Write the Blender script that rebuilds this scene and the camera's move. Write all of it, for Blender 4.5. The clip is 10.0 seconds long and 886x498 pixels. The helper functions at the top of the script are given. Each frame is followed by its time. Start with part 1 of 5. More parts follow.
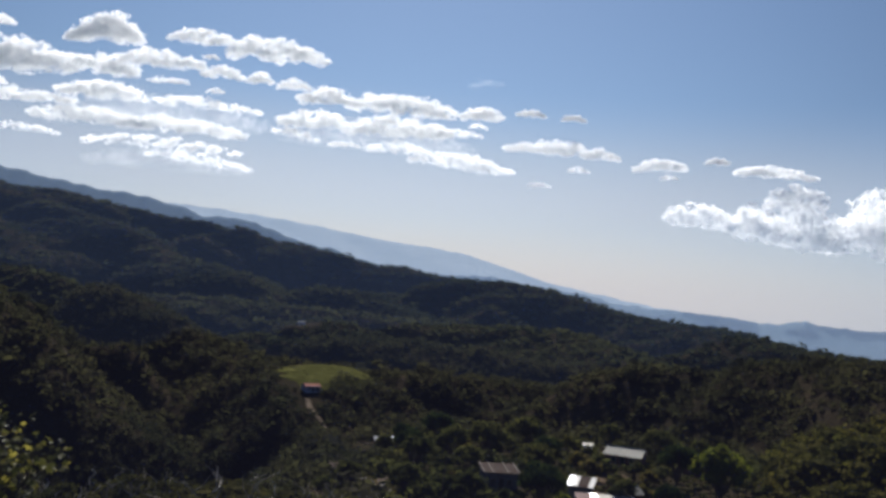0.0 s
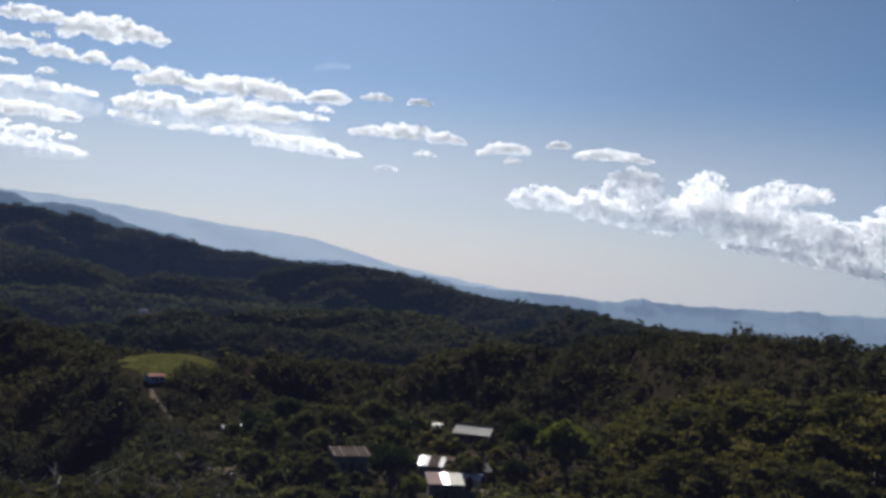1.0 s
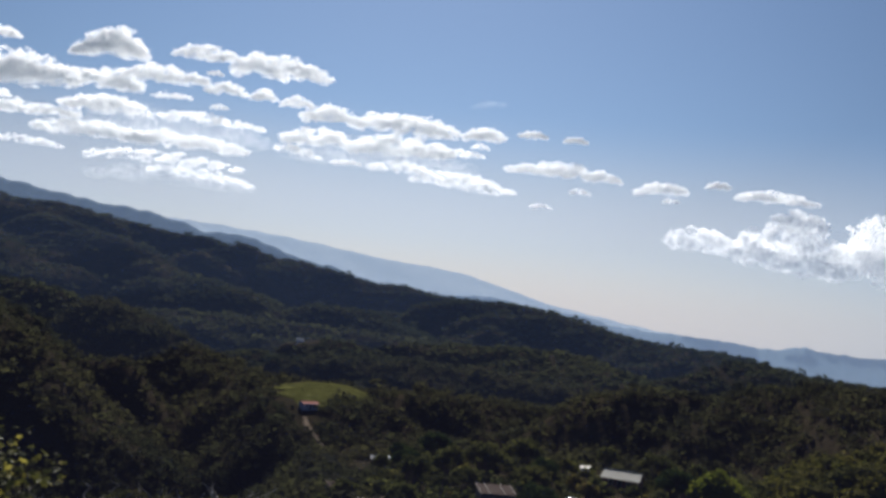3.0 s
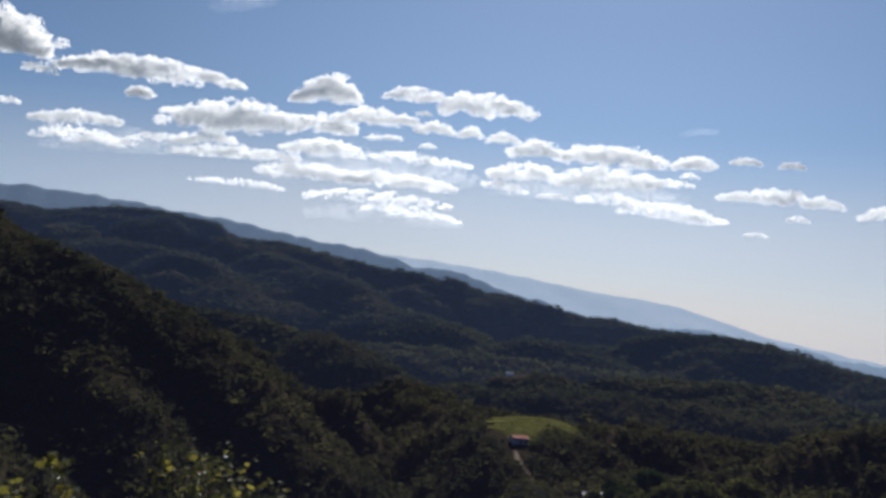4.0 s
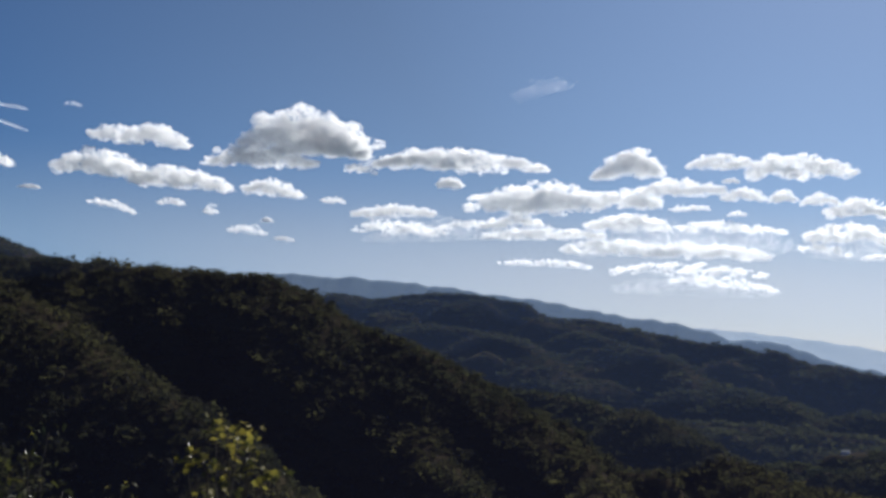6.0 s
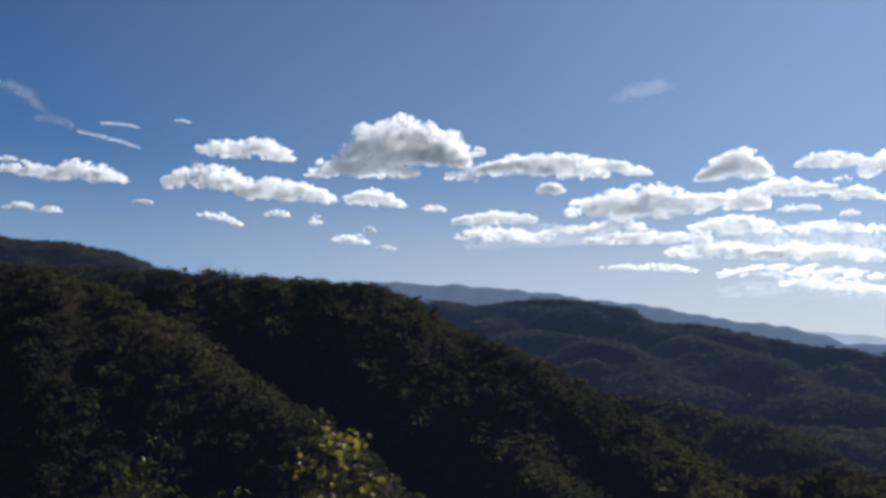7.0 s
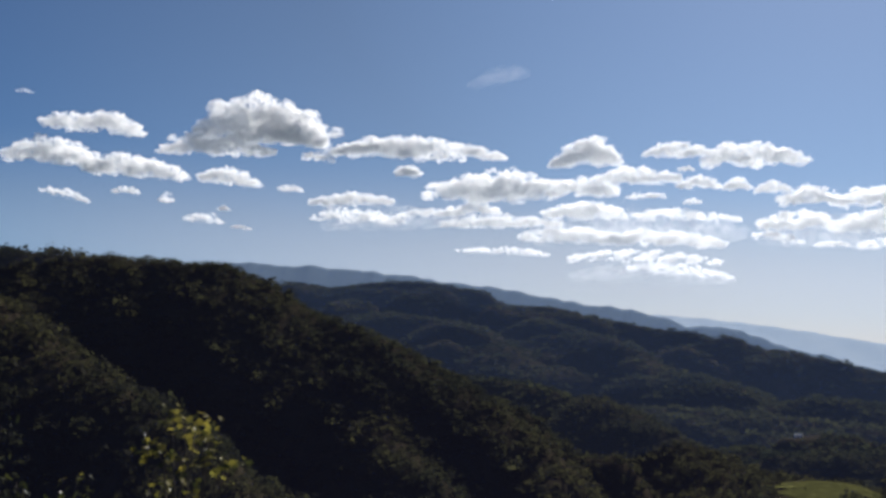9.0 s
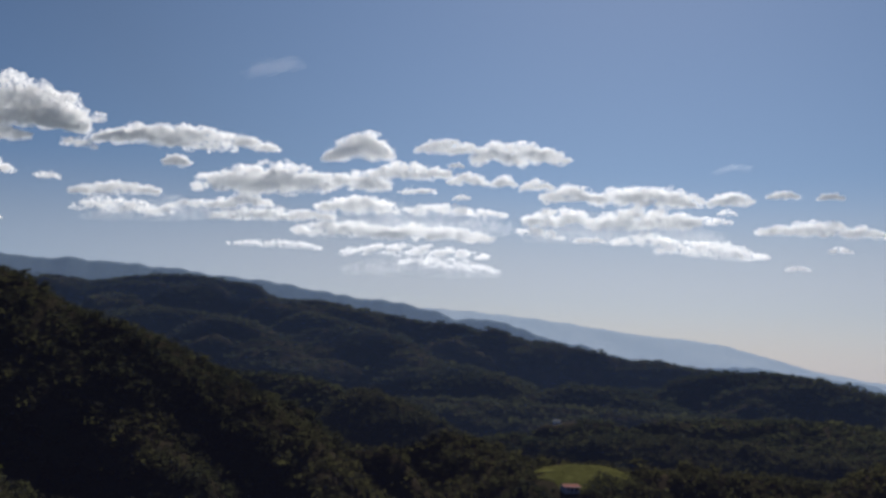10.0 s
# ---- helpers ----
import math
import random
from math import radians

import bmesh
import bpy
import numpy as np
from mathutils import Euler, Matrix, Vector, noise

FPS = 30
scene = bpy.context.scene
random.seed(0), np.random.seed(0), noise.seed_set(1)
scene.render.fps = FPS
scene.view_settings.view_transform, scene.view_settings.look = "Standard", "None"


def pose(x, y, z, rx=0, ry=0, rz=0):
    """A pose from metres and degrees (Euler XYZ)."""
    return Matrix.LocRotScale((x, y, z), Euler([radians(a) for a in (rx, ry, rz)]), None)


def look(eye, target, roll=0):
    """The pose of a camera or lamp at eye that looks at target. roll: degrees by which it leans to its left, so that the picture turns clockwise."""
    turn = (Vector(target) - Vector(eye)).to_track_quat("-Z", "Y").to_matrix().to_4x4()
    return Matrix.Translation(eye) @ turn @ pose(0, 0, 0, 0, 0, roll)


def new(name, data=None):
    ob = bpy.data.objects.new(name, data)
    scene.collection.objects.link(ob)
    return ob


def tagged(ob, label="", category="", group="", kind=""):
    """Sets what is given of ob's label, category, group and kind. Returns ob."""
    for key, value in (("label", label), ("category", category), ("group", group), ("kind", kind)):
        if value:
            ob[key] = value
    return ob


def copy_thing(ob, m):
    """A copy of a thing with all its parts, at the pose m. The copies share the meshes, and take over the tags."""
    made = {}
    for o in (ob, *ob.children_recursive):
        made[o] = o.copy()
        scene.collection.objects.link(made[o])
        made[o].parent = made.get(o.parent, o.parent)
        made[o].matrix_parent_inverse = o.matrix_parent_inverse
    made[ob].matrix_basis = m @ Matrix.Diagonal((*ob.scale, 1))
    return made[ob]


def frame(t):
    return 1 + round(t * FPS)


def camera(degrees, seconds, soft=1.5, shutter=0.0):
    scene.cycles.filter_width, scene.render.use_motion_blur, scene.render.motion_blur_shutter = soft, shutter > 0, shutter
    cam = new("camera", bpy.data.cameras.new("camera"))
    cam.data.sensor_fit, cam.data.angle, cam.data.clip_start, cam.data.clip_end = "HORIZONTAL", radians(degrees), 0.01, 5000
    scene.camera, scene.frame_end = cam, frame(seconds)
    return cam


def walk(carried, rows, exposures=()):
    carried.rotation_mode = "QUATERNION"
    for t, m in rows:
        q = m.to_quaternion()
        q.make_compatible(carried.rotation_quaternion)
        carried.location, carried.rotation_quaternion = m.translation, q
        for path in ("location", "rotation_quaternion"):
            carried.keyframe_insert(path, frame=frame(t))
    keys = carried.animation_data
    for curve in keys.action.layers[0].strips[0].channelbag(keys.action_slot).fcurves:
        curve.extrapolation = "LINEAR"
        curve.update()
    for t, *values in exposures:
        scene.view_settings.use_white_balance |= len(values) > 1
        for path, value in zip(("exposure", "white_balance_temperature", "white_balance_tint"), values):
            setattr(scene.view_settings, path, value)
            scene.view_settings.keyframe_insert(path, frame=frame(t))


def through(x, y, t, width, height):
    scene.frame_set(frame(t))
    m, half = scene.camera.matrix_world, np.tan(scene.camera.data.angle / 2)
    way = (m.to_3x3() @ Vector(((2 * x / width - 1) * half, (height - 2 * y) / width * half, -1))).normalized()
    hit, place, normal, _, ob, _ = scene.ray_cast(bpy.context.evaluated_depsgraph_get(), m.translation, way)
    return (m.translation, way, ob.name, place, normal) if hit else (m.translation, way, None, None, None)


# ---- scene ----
EYE = (0.0, 0.0, 100.0)
# seconds and the camera's turn about x, y and z; it stands on the hillside and only turns
PATH = [
    (0.0, 92.153, -4.553, -0.065), (0.5, 92.405, -3.716, -6.433), (1.0, 91.815, -3.498, -8.625),
    (1.5, 92.148, -4.347, -10.653), (2.0, 92.089, -4.726, -12.195), (2.5, 92.769, -5.520, -9.260),
    (3.0, 93.261, -5.527, -0.096), (3.2, 93.488, -5.499, 2.661), (4.3, 94.194, -5.136, 13.974),
    (4.5, 94.338, -5.032, 15.150), (5.0, 95.944, -5.493, 18.981), (5.5, 97.244, -5.493, 23.667),
    (6.0, 97.025, -3.831, 29.184), (6.2, 97.002, -3.670, 31.108), (7.5, 97.032, -3.371, 35.434),
    (8.0, 97.255, -3.582, 34.061), (8.5, 97.800, -3.715, 34.438), (9.0, 96.498, -3.333, 26.875),
    (9.5, 96.958, -3.554, 20.699), (10.0, 96.770, -2.465, 14.094)]
cam = camera(47.16, 10.0, soft=3.3)
walk(cam, [(t, pose(*EYE, a, b, c)) for t, a, b, c in PATH], [(0.0, 0.5, 6200, 11), (6.0, 0.52, 6150, 11), (7.5, 0.62, 6100, 11), (8.5, 0.62, 6150, 11), (9.2, 0.45, 6250, 12), (10.0, 0.2, 6300, 12)])

# ---- light: late morning sun ahead of the camera, blue sky ----
SUN_AZ, SUN_EL = -3.0, 34.0
world = bpy.data.worlds.new("sky")
scene.world = world
world.use_nodes = True
wn, wl = world.node_tree.nodes, world.node_tree.links
wn.clear()
sky = wn.new("ShaderNodeTexSky")
sky.sky_type, sky.sun_disc = "NISHITA", False
sky.sun_elevation, sky.sun_rotation = radians(SUN_EL), radians(SUN_AZ)
sky.altitude, sky.air_density, sky.dust_density, sky.ozone_density = 2500.0, 1.0, 0.5, 3.0
wbg, wout = wn.new("ShaderNodeBackground"), wn.new("ShaderNodeOutputWorld")
wbg.inputs["Strength"].default_value = 0.08
# a whitish haze lies over the horizon and thins out upwards
wco, wxyz = wn.new("ShaderNodeTexCoord"), wn.new("ShaderNodeSeparateXYZ")
wl.new(wco.outputs["Generated"], wxyz.inputs[0])
whz = wn.new("ShaderNodeValToRGB")
whz.color_ramp.interpolation = "EASE"
whz.color_ramp.elements.new(0.5)
for e, (p, g) in zip(whz.color_ramp.elements, ((0.0, 0.92), (0.075, 0.48), (0.20, 0.0))):
    e.position, e.color = p, (g, g, g, 1.0)
wl.new(wxyz.outputs["Z"], whz.inputs["Fac"])
wsat = wn.new("ShaderNodeHueSaturation")
wsat.inputs["Saturation"].default_value = 1.03
wl.new(sky.outputs[0], wsat.inputs["Color"])
wmix = wn.new("ShaderNodeMix")
wmix.data_type = "RGBA"
wmix.inputs[7].default_value = (8.9, 8.9, 8.9, 1.0)
wl.new(whz.outputs["Color"], wmix.inputs[0])
# the sky is brighter round the sun than away from it
wdot, wspan, wglow = wn.new("ShaderNodeVectorMath"), wn.new("ShaderNodeValToRGB"), wn.new("ShaderNodeMix")
wdot.operation = "DOT_PRODUCT"
wdot.inputs[1].default_value = (math.sin(radians(SUN_AZ)) * math.cos(radians(SUN_EL)), math.cos(radians(SUN_AZ)) * math.cos(radians(SUN_EL)), math.sin(radians(SUN_EL)))
wl.new(wco.outputs["Generated"], wdot.inputs[0])
wl.new(wdot.outputs["Value"], wspan.inputs["Fac"])
for _ in range(2):
    wspan.color_ramp.elements.new(0.5)
for e, (p, c) in zip(wspan.color_ramp.elements, ((0.4, (0.27, 0.36, 0.45)), (0.6, (0.325, 0.405, 0.475)), (0.85, (0.67, 0.60, 0.54)), (0.97, (0.92, 0.82, 0.72)))):
    e.position, e.color = p, (*c, 1.0)
wglow.data_type, wglow.blend_type = "RGBA", "MULTIPLY"
wglow.inputs[0].default_value = 1.0
wl.new(wmix.outputs[2], wglow.inputs[6])
wl.new(wspan.outputs["Color"], wglow.inputs[7])
wl.new(wsat.outputs["Color"], wmix.inputs[6])
wl.new(wglow.outputs[2], wbg.inputs["Color"])
wl.new(wbg.outputs[0], wout.inputs["Surface"])
sun_data = bpy.data.lights.new("sun", "SUN")
sun_data.energy, sun_data.angle, sun_data.color = 5.0, radians(0.53), (1.0, 0.95, 0.86)
sun = new("sun", sun_data)
SUN_WAY = Vector((math.sin(radians(SUN_AZ)) * math.cos(radians(SUN_EL)),
                  math.cos(radians(SUN_AZ)) * math.cos(radians(SUN_EL)), math.sin(radians(SUN_EL))))
sun.matrix_world = look(SUN_WAY * 400 + Vector(EYE), EYE)


# ---- materials ----
class Mat:
    """A small builder of node materials."""

    def __init__(self, name):
        self.m = bpy.data.materials.new(name)
        self.m.use_nodes = True
        self.t = self.m.node_tree
        self.t.nodes.clear()
        self.out = self.add("ShaderNodeOutputMaterial")

    def add(self, kind, **values):
        n = self.t.nodes.new(kind)
        for k, v in values.items():
            n.inputs[k].default_value = v
        return n

    def link(self, a, b):
        self.t.links.new(a, b)

    def noise(self, scale, detail=4.0, rough=0.55, vector=None):
        n = self.add("ShaderNodeTexNoise", Scale=scale, Detail=detail, Roughness=rough)
        if vector is None:
            vector = self.add("ShaderNodeNewGeometry").outputs["Position"]
        self.link(vector, n.inputs["Vector"])
        return n.outputs["Fac"]

    def ramp(self, fac, stops):
        r = self.add("ShaderNodeValToRGB")
        while len(r.color_ramp.elements) < len(stops):
            r.color_ramp.elements.new(0.5)
        for e, (p, c) in zip(r.color_ramp.elements, stops):
            e.position, e.color = p, (*c, 1.0)
        self.link(fac, r.inputs["Fac"])
        return r.outputs["Color"]

    def mix(self, fac, a, b, blend="MIX"):
        n = self.t.nodes.new("ShaderNodeMix")
        n.data_type, n.blend_type = "RGBA", blend
        for socket, v in ((n.inputs[0], fac), (n.inputs[6], a), (n.inputs[7], b)):
            if isinstance(v, (int, float)):
                socket.default_value = v
            elif isinstance(v, tuple):
                socket.default_value = (*v, 1.0)
            else:
                self.link(v, socket)
        return n.outputs[2]

    def bump(self, fac, strength, distance):
        b = self.add("ShaderNodeBump", Strength=strength, Distance=distance)
        self.link(fac, b.inputs["Height"])
        return b.outputs["Normal"]

    def surface(self, shader):
        self.link(shader, self.out.inputs["Surface"])
        return self.m

    def principled(self, color, rough=0.8, metal=0.0, normal=None, spec=0.3):
        p = self.add("ShaderNodeBsdfPrincipled")
        p.inputs["Roughness"].default_value, p.inputs["Metallic"].default_value = rough, metal
        p.inputs["Specular IOR Level"].default_value = spec
        if isinstance(color, tuple):
            p.inputs["Base Color"].default_value = (*color, 1.0)
        else:
            self.link(color, p.inputs["Base Color"])
        if normal is not None:
            self.link(normal, p.inputs["Normal"])
        return self.surface(p.outputs[0])


def leaf_material(name, dark, mid, light, through=0.35, blotch=0.02, clump=0.4, gloss=0.0):
    """Foliage: leaves and clumps in shades of their own, patches over many trees, some light through the leaves."""
    m = Mat(name)
    island = m.add("ShaderNodeNewGeometry").outputs["Random Per Island"]
    patch, tuft = m.noise(blotch, 3.0), m.noise(clump, 3.0, 0.7)
    even = m.ramp(tuft, [(0.32, (0.0, 0.0, 0.0)), (0.68, (1.0, 1.0, 1.0))])
    tone = m.ramp(m.mix(0.6, island, even), [(0.0, dark), (0.5, mid), (1.0, light)])
    hue = m.ramp(patch, [(0.35, (0.7, 0.75, 0.78)), (0.65, (1.3, 1.2, 1.0))])
    color = m.mix(1.0, tone, hue, "MULTIPLY")
    d, tr = m.add("ShaderNodeBsdfDiffuse"), m.add("ShaderNodeBsdfTranslucent")
    m.link(color, d.inputs["Color"])
    warm = m.mix(1.0, color, (1.15, 1.2, 0.7), "MULTIPLY")
    m.link(warm, tr.inputs["Color"])
    mixer = m.add("ShaderNodeMixShader", Fac=through)
    m.link(d.outputs[0], mixer.inputs[1])
    m.link(tr.outputs[0], mixer.inputs[2])
    if not gloss:
        return m.surface(mixer.outputs[0])
    shine, coat = m.add("ShaderNodeBsdfGlossy", Roughness=0.35), m.add("ShaderNodeMixShader", Fac=gloss)
    m.link(mixer.outputs[0], coat.inputs[1])
    m.link(shine.outputs[0], coat.inputs[2])
    return m.surface(coat.outputs[0])


FOREST = leaf_material("forest_leaves", (0.030, 0.031, 0.025), (0.040, 0.040, 0.031), (0.056, 0.055, 0.039), 0.4, 0.012, 0.35)
FAR_FOREST = leaf_material("far_forest_leaves", (0.026, 0.029, 0.023), (0.035, 0.038, 0.029), (0.047, 0.050, 0.036), 0.4, 0.006, 0.15)
VILLAGE_LEAF = leaf_material("village_leaves", (0.030, 0.032, 0.018), (0.064, 0.067, 0.033), (0.122, 0.119, 0.056), 0.4, 0.05)
LIME_LEAF = leaf_material("lime_leaves", (0.060, 0.073, 0.016), (0.12, 0.132, 0.03), (0.20, 0.20, 0.05), 0.4, 0.2)
DARK_LEAF = leaf_material("dark_leaves", (0.016, 0.026, 0.012), (0.034, 0.050, 0.022), (0.062, 0.082, 0.034), 0.2, 0.2)
SPREAD_LEAF = leaf_material("spreading_leaves", (0.034, 0.034, 0.015), (0.078, 0.073, 0.026), (0.158, 0.140, 0.048), 0.3, 0.12)
YELLOW_LEAF = leaf_material("yellow_leaves", (0.072, 0.070, 0.022), (0.155, 0.140, 0.045), (0.29, 0.25, 0.095), 0.4, 3.0, gloss=0.012)
SHRUB_LEAF = leaf_material("shrub_leaves", (0.024, 0.029, 0.014), (0.048, 0.054, 0.028), (0.100, 0.100, 0.055), 0.25, 1.5, gloss=0.02)
SCRUB_LEAF = leaf_material("scrub_leaves", (0.026, 0.028, 0.014), (0.050, 0.050, 0.024), (0.095, 0.088, 0.040), 0.35, 0.06)
DRY_LEAF = leaf_material("dry_leaves", (0.05, 0.045, 0.02), (0.10, 0.085, 0.035), (0.19, 0.15, 0.07), 0.3, 0.6)


def ground_material():
    m = Mat("hill_ground")
    a, b, c = m.noise(0.012, 4.0), m.noise(0.15, 5.0), m.noise(1.3, 5.0)
    base = m.ramp(a, [(0.3, (0.020, 0.018, 0.011)), (0.55, (0.030, 0.025, 0.016)), (0.75, (0.046, 0.036, 0.024))])
    soil = m.ramp(b, [(0.45, (1.0, 1.0, 1.0)), (0.75, (1.3, 1.2, 1.1))])
    color = m.mix(1.0, base, soil, "MULTIPLY")
    color = m.mix(0.5, color, m.mix(1.0, color, m.ramp(c, [(0.3, (0.5, 0.5, 0.5)), (0.7, (1.5, 1.5, 1.5))]), "MULTIPLY"))
    return m.principled(color, 0.95, normal=m.bump(b, 0.8, 1.5), spec=0.0)


GROUND = ground_material()


def haze_glow_material(name, color, glow):
    """Hills many kilometres off: the air's blue haze is put in as a glow."""
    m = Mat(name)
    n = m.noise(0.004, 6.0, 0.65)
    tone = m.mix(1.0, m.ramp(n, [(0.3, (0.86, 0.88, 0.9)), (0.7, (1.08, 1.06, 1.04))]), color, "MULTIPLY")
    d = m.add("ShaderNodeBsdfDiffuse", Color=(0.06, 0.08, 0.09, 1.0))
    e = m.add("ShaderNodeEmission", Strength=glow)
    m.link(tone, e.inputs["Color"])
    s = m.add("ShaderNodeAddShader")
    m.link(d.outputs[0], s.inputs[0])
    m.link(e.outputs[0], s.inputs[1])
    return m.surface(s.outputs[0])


# the farther the ridge, the paler its painted haze glow
HAZE_NEAR = haze_glow_material("ridge_haze_glow", (0.048, 0.064, 0.096), 0.58)
HAZE_MID = haze_glow_material("plain_haze_glow", (0.145, 0.187, 0.245), 0.68)
HAZE_FAR = haze_glow_material("ridge_haze_glow_pale", (0.26, 0.305, 0.36), 0.8)


def vapour_material():
    """Cloud droplets: white, most of the light goes on through each shred."""
    m = Mat("cloud_vapour")
    d, tr = (m.add(k, Color=(0.97, 0.97, 0.97, 1.0)) for k in ("ShaderNodeBsdfDiffuse", "ShaderNodeBsdfTranslucent"))
    v = m.add("ShaderNodeMixShader", Fac=0.65)
    m.link(d.outputs[0], v.inputs[1])
    m.link(tr.outputs[0], v.inputs[2])
    return m.surface(v.outputs[0])


VAPOUR = vapour_material()


# ---- mesh helpers ----
def mesh_from(name, verts, faces, material, smooth=False):
    """One mesh from arrays; faces is an (n, 3) or (n, 4) array."""
    verts, faces = np.asarray(verts, dtype=np.float32), np.asarray(faces, dtype=np.int32)
    me = bpy.data.meshes.new(name)
    k = faces.shape[1]
    me.vertices.add(len(verts))
    me.vertices.foreach_set("co", verts.ravel())
    me.loops.add(faces.size)
    me.loops.foreach_set("vertex_index", faces.ravel())
    me.polygons.add(len(faces))
    me.polygons.foreach_set("loop_start", np.arange(0, faces.size, k, dtype=np.int32))
    me.polygons.foreach_set("use_smooth", np.full(len(faces), smooth))
    me.update(calc_edges=True)
    me.validate()
    me.materials.append(material)
    return me


def icosphere(level):
    bm = bmesh.new()
    bmesh.ops.create_icosphere(bm, subdivisions=level, radius=1.0)
    v = np.array([p.co for p in bm.verts])
    bm.verts.index_update()
    f = np.array([[p.index for p in q.verts] for q in bm.faces])
    bm.free()
    return v, f


ICO = {n: icosphere(n) for n in (1,)}


def stack(pieces):
    """Many (verts, faces) joined into one."""
    vs, fs, n = [], [], 0
    for v, f in pieces:
        vs.append(v)
        fs.append(f + n)
        n += len(v)
    return np.concatenate(vs), np.concatenate(fs)


def waves(p, scale, seed, octaves=4):
    """Cheap smooth noise for arrays of points: turned sine waves, about -1 to 1."""
    rng = np.random.default_rng(seed)
    total, amp, norm = 0.0, 1.0, 0.0
    for o in range(octaves):
        for _ in range(3):
            k = rng.normal(size=p.shape[1])
            k *= scale * 2 ** o / np.linalg.norm(k)
            total = total + amp * np.sin(p @ k * 2 * np.pi + rng.uniform(0, 6.28))
        norm += amp * 1.8
        amp *= 0.55
    return total / norm


def polar(az, r, z=0.0):
    """A place r metres from the camera's foot, az degrees to the right of north, z above the eye."""
    return np.array((r * math.sin(radians(az)), r * math.cos(radians(az)), EYE[2] + z))


# ---- the lie of the land ----
NEAR_R = [0, 3, 7, 20, 60, 120, 150, 170, 215, 260, 320, 420, 600, 900, 1300, 2000, 3000, 4900]
NEAR_Z = [-1.7, -1.75, -2.6, -7, -16, -29.0, -32, -33, -32.3, -38, -53, -58, -62, -62, -58, -90, -140, -220]
CANOPY = 5.2
